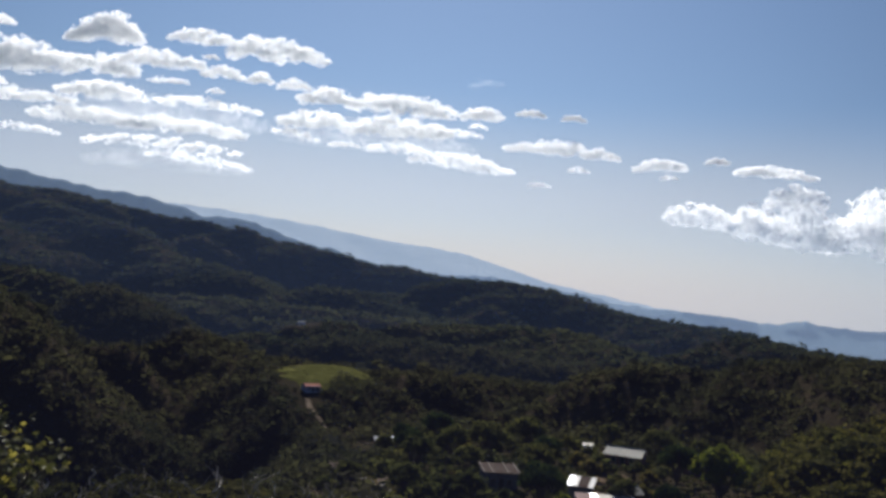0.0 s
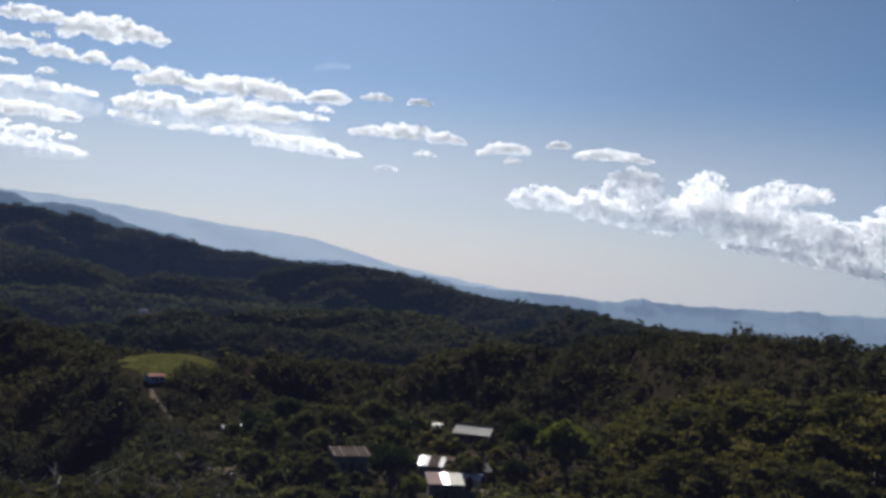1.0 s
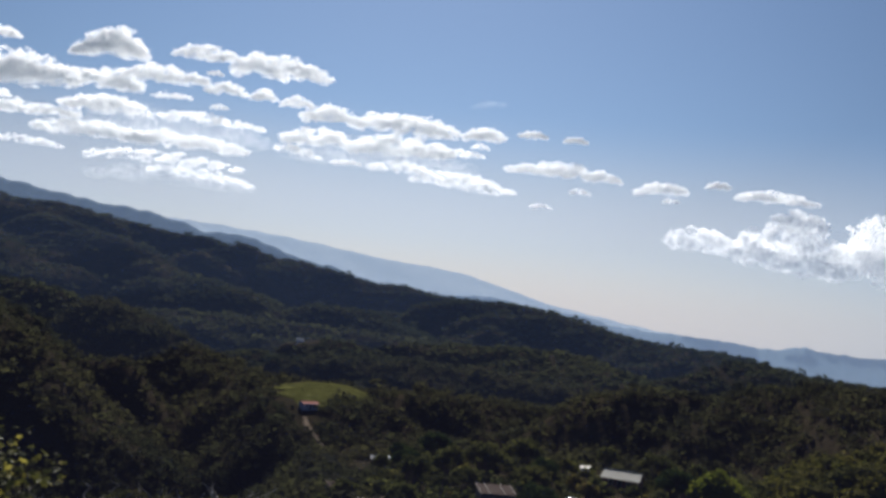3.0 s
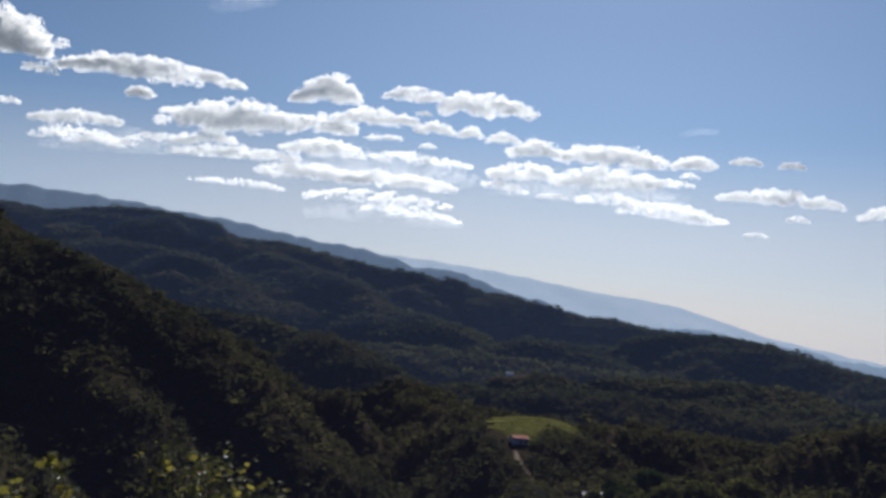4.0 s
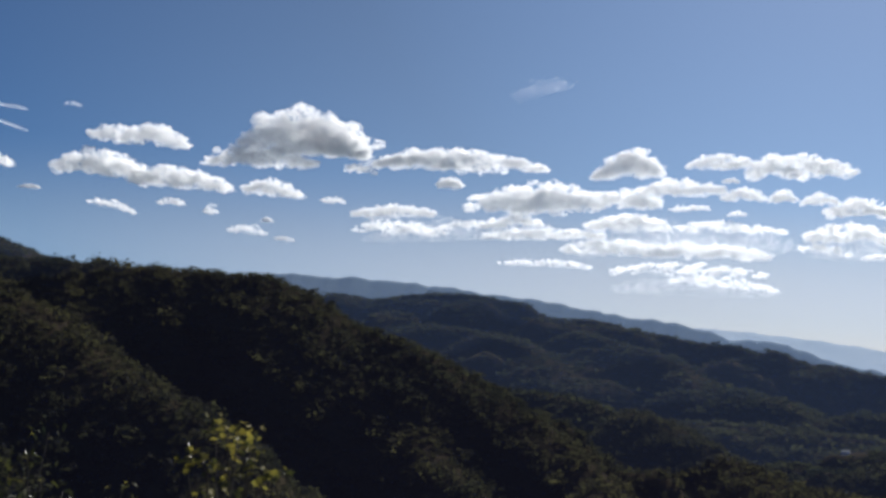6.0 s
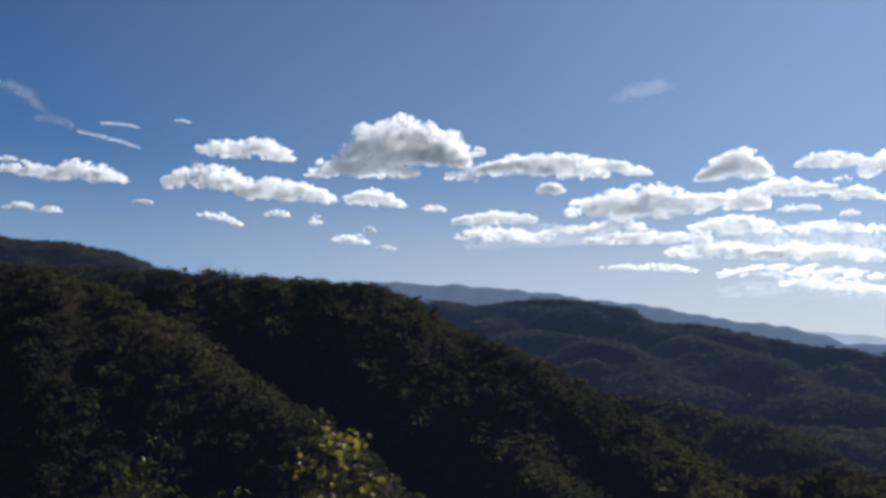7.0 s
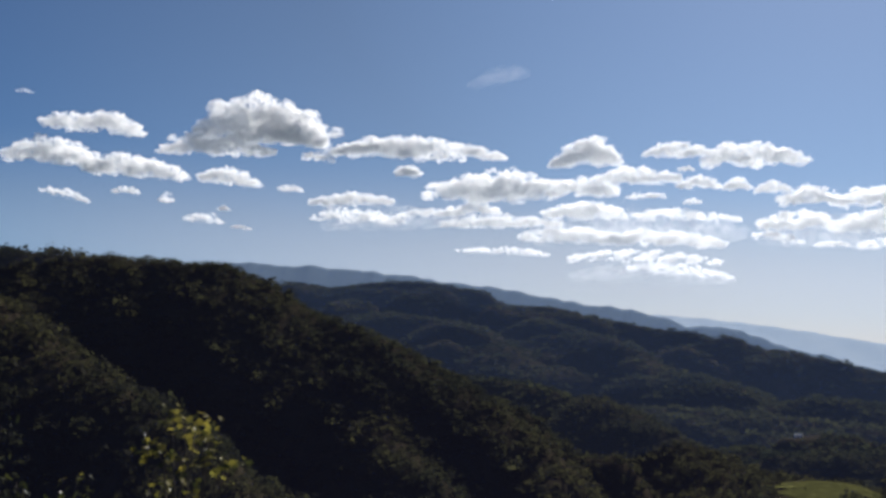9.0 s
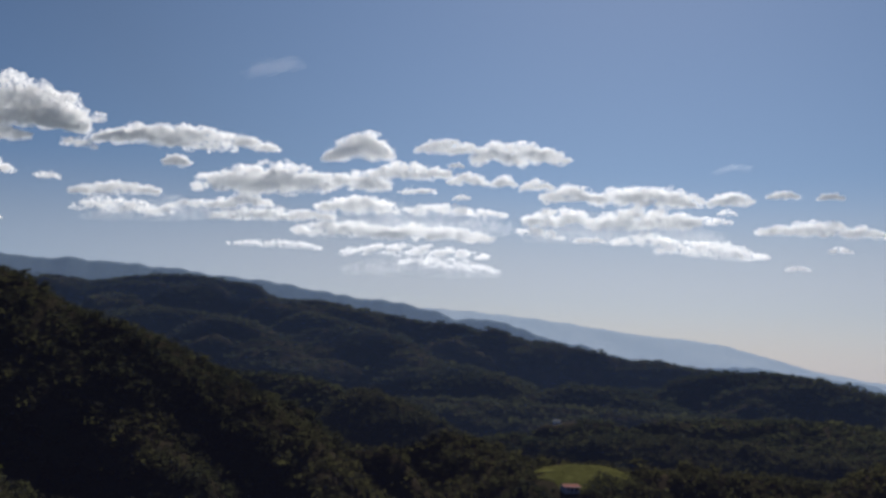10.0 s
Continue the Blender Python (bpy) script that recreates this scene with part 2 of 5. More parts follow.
# each ridge: its fall to either side, then points of its crest: degrees, degrees up, metres off
RIDGES = {
    "big_hill": (0.72, [(-110, 5.5, 700), (-75, 4.8, 680), (-59.4, 4.67, 660), (-52, 4.88, 650), (-48, 5.05, 640), (-43.2, 5.05, 625),
                        (-39.4, 5.1, 610), (-37.7, 4.4, 600), (-35.8, 3.25, 590), (-33.5, 2.4, 575), (-31.2, 1.9, 560), (-29.9, 1.0, 550),
                        (-27.1, -0.35, 525), (-23.9, -2.3, 495), (-20.9, -5.0, 460), (-18, -7.5, 430)]),
    "hill_shoulder": (0.82, [(-37.8, 4.3, 600), (-35.8, 2.2, 565), (-33.4, 0, 525), (-30.5, -2.6, 485), (-28, -5.2, 440), (-26, -8.5, 400)]),
    "left_spur": (0.92, [(-110, 5.0, 480), (-75, 4.7, 470), (-59.4, 4.55, 460), (-56.5, 4.6, 456), (-54.2, 3.95, 450), (-52.0, 3.0, 438), (-49.7, 1.6, 420),
                         (-47.5, 0.3, 405), (-44.9, -1.3, 385), (-42.5, -2.7, 365), (-40.6, -4.6, 350), (-39, -8.0, 335)]),
    "knoll": (0.7, [(-27, -1.0, 930), (-25.7, -0.5, 920), (-23.5, -0.35, 900), (-21, -0.7, 880)]),
    "valley_spur": (1.0, [(-19, -1.1, 760), (-18.4, -1.0, 740), (-15.8, -1.75, 680), (-12.8, -3.35, 610), (-10.5, -4.2, 545), (-9.1, -5.3, 490), (-7.9, -7.0, 430)]),
    "mid_ridge": (0.68, [(-60, 4.2, 2000), (-45, 4.0, 2000), (-37.1, 3.95, 1950), (-35.2, 4.2, 1930), (-33.2, 4.0, 1900), (-30.7, 4.5, 1850), (-28, 4.68, 1820), (-25.7, 4.4, 1800),
                         (-23.2, 3.6, 1760), (-21, 3.65, 1720), (-18.1, 3.15, 1700), (-15, 2.75, 1690), (-13.5, 2.7, 1690), (-12.4, 2.2, 1690),
                         (-11.3, 2.4, 1680), (-10.1, 1.97, 1660), (-8.4, 1.95, 1640), (-6.6, 1.62, 1620), (-4.4, 1.02, 1600), (-2.3, 1.08, 1580), (0, 0.75, 1560), (2, 0.55, 1540)]),
    "ridge_knob": (0.95, [(-12.1, 2.2, 1645), (-11.35, 2.62, 1640), (-10.9, 2.45, 1638), (-10.3, 2.1, 1635)]),
    "dark_ridge": (0.7, [(-1.5, -0.6, 1350), (0.5, 0.3, 1320), (1.5, 0.6, 1300), (4, 0.67, 1260), (5.6, 0.55, 1230), (7.2, 0.17, 1200), (9.2, -0.35, 1170), (12.4, -0.8, 1110),
                          (15.5, -0.92, 1050), (17.4, -1.2, 1000), (19.3, -1.55, 950), (21.8, -1.77, 900), (25, -2.1, 850), (30, -2.6, 800)]),
    "mid_spur": (0.62, [(-33.5, 2.9, 1800), (-32.5, 2.46, 1700), (-30, 2.9, 1620), (-26.2, 2.6, 1540), (-24.1, 1.65, 1470), (-21.3, 0.3, 1400)]),
    "mid_spur_b": (0.62, [(-21.5, 3.0, 1640), (-20.5, 2.75, 1600), (-18.1, 2.25, 1530), (-16.1, 1.15, 1460), (-15.5, 0.35, 1420)]),
    "mid_spur_c": (0.62, [(-16.5, 1.3, 1560), (-15, 0.6, 1400), (-13.4, 0.5, 1360), (-11.4, 0.05, 1310), (-9.4, -0.85, 1260)]),
    "mid_spur_d": (0.62, [(-8.8, -1.1, 1250), (-6.5, -0.36, 1270), (-4, -0.52, 1230), (-1.8, -1.3, 1170), (0.4, -1.8, 1110)]),
    "mid_spur_e": (0.62, [(1.6, -1.9, 1000), (4.1, -1.75, 970), (7.3, -1.8, 930), (9.3, -2.25, 880), (10.9, -2.8, 830)]),
    "north_west_hill": (0.5, [(-110, 6.5, 2145), (-75, 6.2, 2073), (-59.6, 5.83, 2002), (-58.2, 5.7, 1987), (-56, 5.82, 1973), (-54, 5.65, 1959), (-52, 5.05, 1930), (-50.5, 4.8, 1901), (-46, 3.5, 1859)]),
    "near_ridge": (1.0, [(8.5, -4.3, 470), (9.4, -3.5, 460), (11, -3.1, 450), (14.4, -2.85, 435), (15.7, -3.3, 425), (18.1, -2.05, 410), (21.8, -1.85, 385),
                          (24.2, -1.55, 365), (27.5, -1.5, 340), (32.3, -1.8, 310), (40, -1.2, 280), (60, 0, 260), (100, 2, 260)]),
    "valley_knoll": (0.85, [(-4.3, -5.6, 480), (-3, -4.7, 505), (0, -4.3, 525), (3, -4.5, 535), (6, -4.9, 540)]),
    "middle_knoll": (0.55, [(-8, -3.3, 800), (-5, -3.0, 770), (-1, -2.9, 730), (3, -3.2, 700), (7, -3.5, 690)]),
    "valley_rise": (0.28, [(-14, -1.4, 1150), (-9, -1.5, 1100), (-4, -1.7, 1060), (2, -2.0, 1000), (8, -2.6, 900)]),
}


def crest_points(rows):
    return np.array([(*polar(a, r)[:2], EYE[2] + r * math.tan(radians(e)) - CANOPY * min(1.0, r / 400)) for a, e, r in rows])


SPINES = {k: (fall, 16.0 if rows[0][2] < 1000 or k == 'ridge_knob' else 50.0, 0.75 if k in ('mid_ridge', 'dark_ridge', 'north_west_hill') else 0.4, crest_points(rows)) for k, (fall, rows) in RIDGES.items()}


def height(xy):
    """The ground's height at an (n, 2) array of places."""
    r = np.hypot(xy[:, 0], xy[:, 1])
    az = np.degrees(np.arctan2(xy[:, 0], xy[:, 1]))
    base = EYE[2] + np.interp(r, NEAR_R, NEAR_Z)
    base -= 9 * np.clip((-0.5 - az) / 3, 0, 1) * np.clip((r - 178) / 20, 0, 1) * np.clip((340 - r) / 60, 0, 1)
    # a deep ravine to the left of the village, and a hollow behind the spur
    base -= 36 * np.clip((-6.5 - az) / 6, 0, 1) * np.clip((r - 95) / 110, 0, 1) * np.clip((1150 - r) / 300, 0, 1)
    base += np.clip((r - 250) / 500, 0, 1) * 14 * waves(xy, 1 / 300, 3, 2) + np.clip((r - 60) / 200, 0, 1) * 2.0 * waves(xy, 1 / 70, 4, 2)
    top, near = base.copy(), np.full(len(xy), 1e9)
    bend = waves(xy, 1 / 260, 7, 3)
    gully = np.minimum(np.sqrt(waves(xy, 1 / 210, 9, 2) ** 2 + 0.004), 0.6)
    for fall, bow, carve, pts in SPINES.values():
        best = np.full(len(xy), -1e9)
        for a, b in zip(pts[:-1], pts[1:]):
            ab = b[:2] - a[:2]
            u = np.clip(((xy - a[:2]) @ ab) / (ab @ ab), 0, 1)
            d = np.hypot(*(xy - a[:2] - u[:, None] * ab).T)
            drop = fall * (np.sqrt(d * d + bow * bow) - bow) * (1 + 0.22 * bend) - fall * np.minimum(d, 230) * carve * (gully - 0.3) * np.clip(d / 90, 0, 1)
            near = np.minimum(near, d)
            best = np.maximum(best, a[2] + u * (b[2] - a[2]) - drop)
        k = 7.0
        hi = np.maximum(top, best)
        top = hi + np.where(np.abs(top - best) < k, (k - np.abs(top - best)) ** 2 / (4 * k), 0)
    # rounded knolls with narrow dells between them, away from the crests
    small, large = (np.minimum(1.3 * np.abs(waves(xy, k, s, 1)), 0.9) - 0.9 for k, s in ((1 / 165, 17), (1 / 240, 18)))
    far = np.clip((r - 950) / 350, 0, 1)
    top += (40 * small * (1 - far) + 62 * large * far) * np.clip((near - 12) / 65, 0, 1) * np.clip((r - 380) / 140, 0, 1) * (0.3 + 0.7 * np.clip((az + 33) / 8, 0, 1))
    # the pasture is an even slope
    mask = np.exp(-(((az + 6.2) / 3.3) ** 4) - ((r - 508) / 62) ** 4)
    return top + mask * (EYE[2] - 49.7 + (r - 460) * 0.068 - top)


def ground_at(x, y):
    return float(height(np.array([[x, y]]))[0])


AZ = np.concatenate([np.arange(-180, -66, 3.0), np.arange(-66, 44, 0.28), np.arange(44, 180, 3.0)])
RINGS = np.concatenate([[0.6], np.geomspace(1.2, 300, 70), np.arange(308, 1000, 8), np.arange(1000, 2300, 14), np.geomspace(2320, 4850, 30)])
aa, rr = np.meshgrid(np.radians(AZ), RINGS, indexing="ij")
flat = np.c_[(rr * np.sin(aa)).ravel(), (rr * np.cos(aa)).ravel()]
gz = height(flat)
na, nr = len(AZ), len(RINGS)
ii, jj = np.meshgrid(np.arange(na), np.arange(nr - 1), indexing="ij")
i2 = (ii + 1) % na
quads = np.stack([ii * nr + jj, ii * nr + jj + 1, i2 * nr + jj + 1, i2 * nr + jj], axis=-1).reshape(-1, 4)[:, ::-1]
gverts = np.c_[flat, gz]
centre = len(gverts)
gverts = np.vstack([gverts, [[0, 0, ground_at(0, 0)]]])
hub = np.array([[centre, ((i + 1) % na) * nr, i * nr] for i in range(na)])
tris = np.concatenate([quads[:, [0, 1, 2]], quads[:, [0, 2, 3]], hub[:, ::1]])
tagged(new("ground", mesh_from("ground", gverts, tris, GROUND, True)), "wooded hill country with dark soil and scrub", "ground", kind="structure")

GRID = gz.reshape(na, nr)


def rough_height(xy):
    """The ground's height read off the grid of the ground: quicker, for sight lines."""
    a = np.interp(np.degrees(np.arctan2(xy[:, 0], xy[:, 1])), AZ, np.arange(na))
    b = np.interp(np.hypot(xy[:, 0], xy[:, 1]), RINGS, np.arange(nr))
    i, j = np.minimum(a.astype(int), na - 2), np.minimum(b.astype(int), nr - 2)
    u, v = a - i, b - j
    return (GRID[i, j] * (1 - u) + GRID[i + 1, j] * u) * (1 - v) + (GRID[i, j + 1] * (1 - u) + GRID[i + 1, j + 1] * u) * v


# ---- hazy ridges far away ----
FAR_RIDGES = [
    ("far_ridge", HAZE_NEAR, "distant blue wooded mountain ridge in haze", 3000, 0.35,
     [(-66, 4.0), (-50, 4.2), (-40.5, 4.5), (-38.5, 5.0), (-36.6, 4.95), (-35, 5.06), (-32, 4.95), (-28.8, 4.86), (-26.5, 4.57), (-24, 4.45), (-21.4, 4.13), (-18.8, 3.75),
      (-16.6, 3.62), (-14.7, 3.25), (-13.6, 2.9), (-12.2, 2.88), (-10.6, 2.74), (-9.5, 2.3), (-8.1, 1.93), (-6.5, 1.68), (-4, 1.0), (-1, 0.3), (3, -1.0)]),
    ("far_ridge", HAZE_MID, "low ridge above the coastal plain, blue with painted haze", 3700, 0.3,
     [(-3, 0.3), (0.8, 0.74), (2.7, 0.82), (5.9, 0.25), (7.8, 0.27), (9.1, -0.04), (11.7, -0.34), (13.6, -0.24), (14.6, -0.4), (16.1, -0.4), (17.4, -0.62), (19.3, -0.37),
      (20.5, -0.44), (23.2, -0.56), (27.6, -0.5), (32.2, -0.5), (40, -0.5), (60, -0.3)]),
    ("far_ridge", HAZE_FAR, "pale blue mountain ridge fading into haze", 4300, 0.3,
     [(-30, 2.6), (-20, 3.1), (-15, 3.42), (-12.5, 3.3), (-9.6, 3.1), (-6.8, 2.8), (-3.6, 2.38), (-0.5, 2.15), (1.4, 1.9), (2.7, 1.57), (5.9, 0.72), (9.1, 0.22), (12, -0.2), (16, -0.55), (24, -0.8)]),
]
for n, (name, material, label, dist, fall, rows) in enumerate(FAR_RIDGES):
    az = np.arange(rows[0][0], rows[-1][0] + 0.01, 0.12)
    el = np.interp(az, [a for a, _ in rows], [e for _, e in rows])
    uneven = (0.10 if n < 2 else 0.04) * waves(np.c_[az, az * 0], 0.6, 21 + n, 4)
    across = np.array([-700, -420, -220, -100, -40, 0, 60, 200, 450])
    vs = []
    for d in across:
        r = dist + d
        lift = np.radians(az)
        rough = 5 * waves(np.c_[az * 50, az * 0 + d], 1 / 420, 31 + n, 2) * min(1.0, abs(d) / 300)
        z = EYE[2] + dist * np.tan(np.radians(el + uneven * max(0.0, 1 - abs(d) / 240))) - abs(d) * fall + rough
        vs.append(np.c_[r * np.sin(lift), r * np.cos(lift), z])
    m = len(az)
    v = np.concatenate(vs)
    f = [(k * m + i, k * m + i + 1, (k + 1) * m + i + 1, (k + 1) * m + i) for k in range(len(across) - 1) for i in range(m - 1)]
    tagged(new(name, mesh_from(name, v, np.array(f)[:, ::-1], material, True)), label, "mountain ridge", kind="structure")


def haze_sheet_material(name, density, colour, top):
    """A thin sheet, lit by the sun, that stands in for haze; it fades out above a height."""
    m = Mat(name)
    tr, gone = m.add("ShaderNodeBsdfTranslucent", Color=(*colour, 1.0)), m.add("ShaderNodeBsdfTransparent")
    split = m.add("ShaderNodeSeparateXYZ")
    m.link(m.add("ShaderNodeNewGeometry").outputs["Position"], split.inputs[0])
    span = m.add("ShaderNodeMapRange")
    for k, v in (("From Min", top - 90.0), ("From Max", top), ("To Min", density), ("To Max", 0.0)):
        span.inputs[k].default_value = v
    m.link(split.outputs["Z"], span.inputs["Value"])
    v = m.add("ShaderNodeMixShader")
    m.link(span.outputs[0], v.inputs[0])
    m.link(gone.outputs[0], v.inputs[1])
    m.link(tr.outputs[0], v.inputs[2])
    return m.surface(v.outputs[0])


# added sheets stand in for haze; the nearest lifts dark tones like lens glare
for dist, density, top in ((50, 0.0046, 190), (620, 0.0045, 230), (1000, 0.007, 260), (1300, 0.003, 290), (1480, 0.003, 310), (1720, 0.005, 330), (2250, 0.024, 400)):
    az = np.radians(np.arange(-70, 50.1, 2.0))
    z = np.linspace(-20, top, 8)
    hv = np.array([(dist * math.sin(a), dist * math.cos(a), h) for a in az for h in z])
    hf = np.array([(i * 8 + k, i * 8 + k + 1, (i + 1) * 8 + k + 1, (i + 1) * 8 + k) for i in range(len(az) - 1) for k in range(7)])
    tagged(new("haze", mesh_from("haze", hv, hf, haze_sheet_material("haze_veil", density, (0.48, 0.50, 1.0) if dist < 100 else (0.30, 0.50, 1.0), top), True)),
           "thin added bluish sheet standing in for haze", "haze", kind="structure")

# ---- clouds ----
CLOUD_SEED = [100]
CLOUD_WORDS = {
    "tall": ("towering white cumulus cloud with a grey shaded base", "white cumulus cloud"),
    "heap": ("bright heaped cumulus bank with a flat blue-grey base", "cumulus bank"),
    "bank": ("broken layer of white and pale grey cloud", "cloud bank"),
    "puffy": ("small puffy white cloud with a flat grey base", "white cloud"),
    "thin": ("thin ragged scrap of white cloud", "small cloud"),
}


CLOUD_DIST = {"tall": 4500, "heap": 4420, "bank": 4650, "puffy": 4560, "thin": 4720}
# of each kind: billow size against height, billows along a billow's width, vapour left in it, flatness
BILLOW = {"tall": (0.28, 9.0, 0.85, 0.9), "heap": (0.22, 8.0, 0.38, 0.9), "bank": (0.34, 6.0, 0.88, 0.75), "puffy": (0.33, 5.5, 0.88, 0.75), "thin": (0.42, 4.0, 0.6, 0.65), "wisp": (0.5, 8.0, 0.075, 0.6), "veil": (0.5, 6.0, 0.5, 0.8)}


SUN_ROW = np.array(SUN_WAY)


def vapour(rng, centre, rad, flat, keep, floor, fine=1.0):
    """Small shreds of vapour over and inside one billow, each turned much as the billow's skin; verts of triangles."""
    count = int(np.clip(3.3 * (rad / 5.0) ** 2 * keep, 4, 1000))
    d = rng.normal(size=(count, 3))
    d /= np.linalg.norm(d, axis=1)[:, None]
    bulge = 1 + 0.30 * waves(d + rng.uniform(0, 9, 3), 0.62, int(rng.integers(1e6)), 3)
    p = d * (rad * bulge * rng.uniform(0.25, 1.0, count) ** 0.35)[:, None]
    p *= np.array((1.25, 1.1, flat))
    p += centre
    p[:, 2] = np.where(p[:, 2] < floor, floor + (p[:, 2] - floor) * 0.15, p[:, 2])
    n = d + 0.5 * rng.normal(size=(count, 3))
    n *= np.sign(n @ SUN_ROW)[:, None]
    n += 0.8 * SUN_ROW
    t = np.cross(n, rng.normal(size=(count, 3)))
    t /= np.linalg.norm(t, axis=1)[:, None] + 1e-9
    b = np.cross(n / (np.linalg.norm(n, axis=1)[:, None] + 1e-9), t)
    s = (rng.uniform(1.9, 4.1, count))[:, None] * fine
    return np.stack([p + t * s * 1.3, p - t * s * 0.7 + b * s * 1.1, p - t * s * 0.7 - b * s * 1.1], axis=1).reshape(-1, 3)


def puff_field(rng, az0, az1, e0, e1, tall, peak, kind, dist=4600):
    """Billows of vapour that fill a flat-based, humped outline between two ends in degrees; verts of triangles."""
    deg = dist * math.pi / 180
    wide, high = (az1 - az0) * deg, tall * deg
    ratio, along, keep, flat = BILLOW[kind]
    size = high * ratio
    keep *= float(np.clip(high / 90, 0.6, 1.0))
    count = int(np.clip(wide / size * along, 6, 300))
    mid = radians((az0 + az1) / 2)
    out = []
    for n in range(count):
        u = (n + rng.uniform(0, 1)) / count
        hump = max(0.0, 1 - abs((u - peak) / (peak if u < peak else 1 - peak)) ** 2.0)
        hump = 0.18 + 0.82 * hump if kind == "tall" else 0.5 + 0.5 * hump if kind in ("heap", "bank") else 0.36 + 0.64 * hump
        hump *= rng.uniform(0.8, 1.0)
        rad = size * rng.uniform(0.45, 1.0) * (0.45 + 0.55 * hump)
        up = rad * 0.5 + rng.uniform(0, 1) * max(high * hump - rad * 1.4, 0.0)
        c = np.array(((u - 0.5) * max(wide - rad * 1.6, 1.0), rng.normal() * high * 0.22, up))
        v = vapour(rng, c, rad, flat, keep, 0.0, 0.34 if kind in ("wisp", "veil") else 1.0)
        out.append(v)
        # small heads on the upper and outer side
        for k in range({"tall": 7, "heap": 7, "wisp": 0, "veil": 0}.get(kind, 4)):
            w = rng.normal(size=3)
            w /= np.linalg.norm(w)
            w[2] = abs(w[2])
            out.append(vapour(rng, c + w * rad * np.array((1.2, 1.0, flat)), rad * rng.uniform(0.2, 0.42), flat, keep, 0.0))
    v = np.concatenate(out)
    if kind in ("thin", "bank"):
        tri = v.reshape(-1, 3, 3)
        gap = waves(tri.mean(axis=1) * np.array((0.6, 0.6, 1.6)), 1 / (0.55 * high + 14), int(rng.integers(1e6)), 3)
        v = tri[gap > (-0.25 if kind == "thin" else -0.5)].reshape(-1, 3)
    v[:, 2] += (e0 + (e1 - e0) * (v[:, 0] / wide + 0.5)) * deg * 1.01
    ang, y = mid + np.arctan2(v[:, 0], dist), v[:, 1] + dist
    return np.c_[y * np.sin(ang), y * np.cos(ang), v[:, 2] + EYE[2]]


def vapour_thing(v, label, category):
    foot = v.mean(axis=0)
    ob = new("cloud")
    ob.location = foot
    body = new("vapour", mesh_from("vapour", v - foot, np.arange(len(v)).reshape(-1, 3), VAPOUR, False))
    body.parent = ob
    tagged(body, kind="stuff")
    return tagged(ob, label, category, "clouds in the sky")


def cloud(kind, *lobes):
    """One cloud of one or more humps, each: its ends and their base in degrees, its height, where it peaks, and its kind."""
    CLOUD_SEED[0] += 1
    rng = np.random.default_rng(CLOUD_SEED[0])
    label, category = CLOUD_WORDS[kind]
    v = np.concatenate([puff_field(rng, *q, dist=CLOUD_DIST[kind]) for q in lobes])
    return vapour_thing(v, label, category)


cloud("tall", (-39.51, -34.25, 11.66, 11.79, 1.30, 0.5, "puffy"),
      (-41.71, -34.16, 11.62, 11.86, 2.95, 0.42, "tall"),
      (-37.25, -34.16, 11.91, 11.93, 2.28, 0.6, "tall"),
      (-43.52, -37.03, 10.59, 10.94, 1.54, 0.4, "puffy"),
      (-35.57, -33.68, 10.96, 10.94, 0.81, 0.4, "thin"),
      (-34.16, -33.38, 12.37, 12.41, 0.89, 0.5, "thin"))
cloud("puffy", (-34.13, -23.83, 11.36, 11.65, 1.54, 0.45, "puffy"),
      (-33.97, -29.14, 11.43, 11.58, 1.11, 0.4, "puffy"))
cloud("puffy", (-21.51, -17.34, 11.4, 11.78, 1.84, 0.52, "tall"))
cloud("puffy", (-16.27, -12.32, 12.12, 12.25, 1.03, 0.5, "puffy"),
      (-13.08, -7.25, 11.63, 11.77, 1.63, 0.35, "puffy"))
cloud("puffy", (-49.71, -44.08, 11.32, 11.18, 1.40, 0.65, "puffy"))
cloud("puffy", (-51.38, -45.73, 9.29, 9.21, 1.70, 0.5, "puffy"),
      (-47.28, -41.72, 9.07, 9.15, 1.47, 0.4, "puffy"))
cloud("puffy", (-41.28, -37.79, 9.25, 9.17, 1.11, 0.6, "puffy"))
cloud("puffy", (-59.78, -56.56, 8.89, 9.06, 0.89, 0.5, "puffy"),
      (-57.54, -53.08, 8.94, 9.17, 1.25, 0.4, "puffy"))
cloud("thin", (-36.82, -35.39, 9.1, 9.09, 0.55, 0.4, "thin"))
cloud("thin", (-45.7, -44.16, 8.1, 8.17, 0.48, 0.5, "thin"))
cloud("thin", (-49.39, -46.68, 7.75, 7.39, 0.58, 0.5, "thin"))
cloud("thin", (-43.24, -42.39, 7.76, 7.89, 0.67, 0.5, "thin"))
cloud("thin", (-41.82, -39.57, 6.98, 6.88, 0.74, 0.5, "thin"))
cloud("thin", (-40.04, -39.24, 7.68, 7.7, 0.33, 0.5, "thin"))
cloud("thin", (-39.18, -38.09, 6.78, 6.76, 0.29, 0.5, "thin"))
cloud("thin", (-59.2, -57.65, 7.08, 7.26, 0.51, 0.5, "thin"),
      (-57.49, -56.26, 7.13, 7.18, 0.51, 0.5, "thin"))
cloud("thin", (-59.87, -58.73, 9.53, 9.68, 0.37, 0.5, "thin"))
cloud("thin", (-52.75, -51.67, 8.16, 8.21, 0.26, 0.5, "thin"))
cloud("thin", (-30.31, -28.77, 10.52, 10.55, 0.74, 0.5, "puffy"))
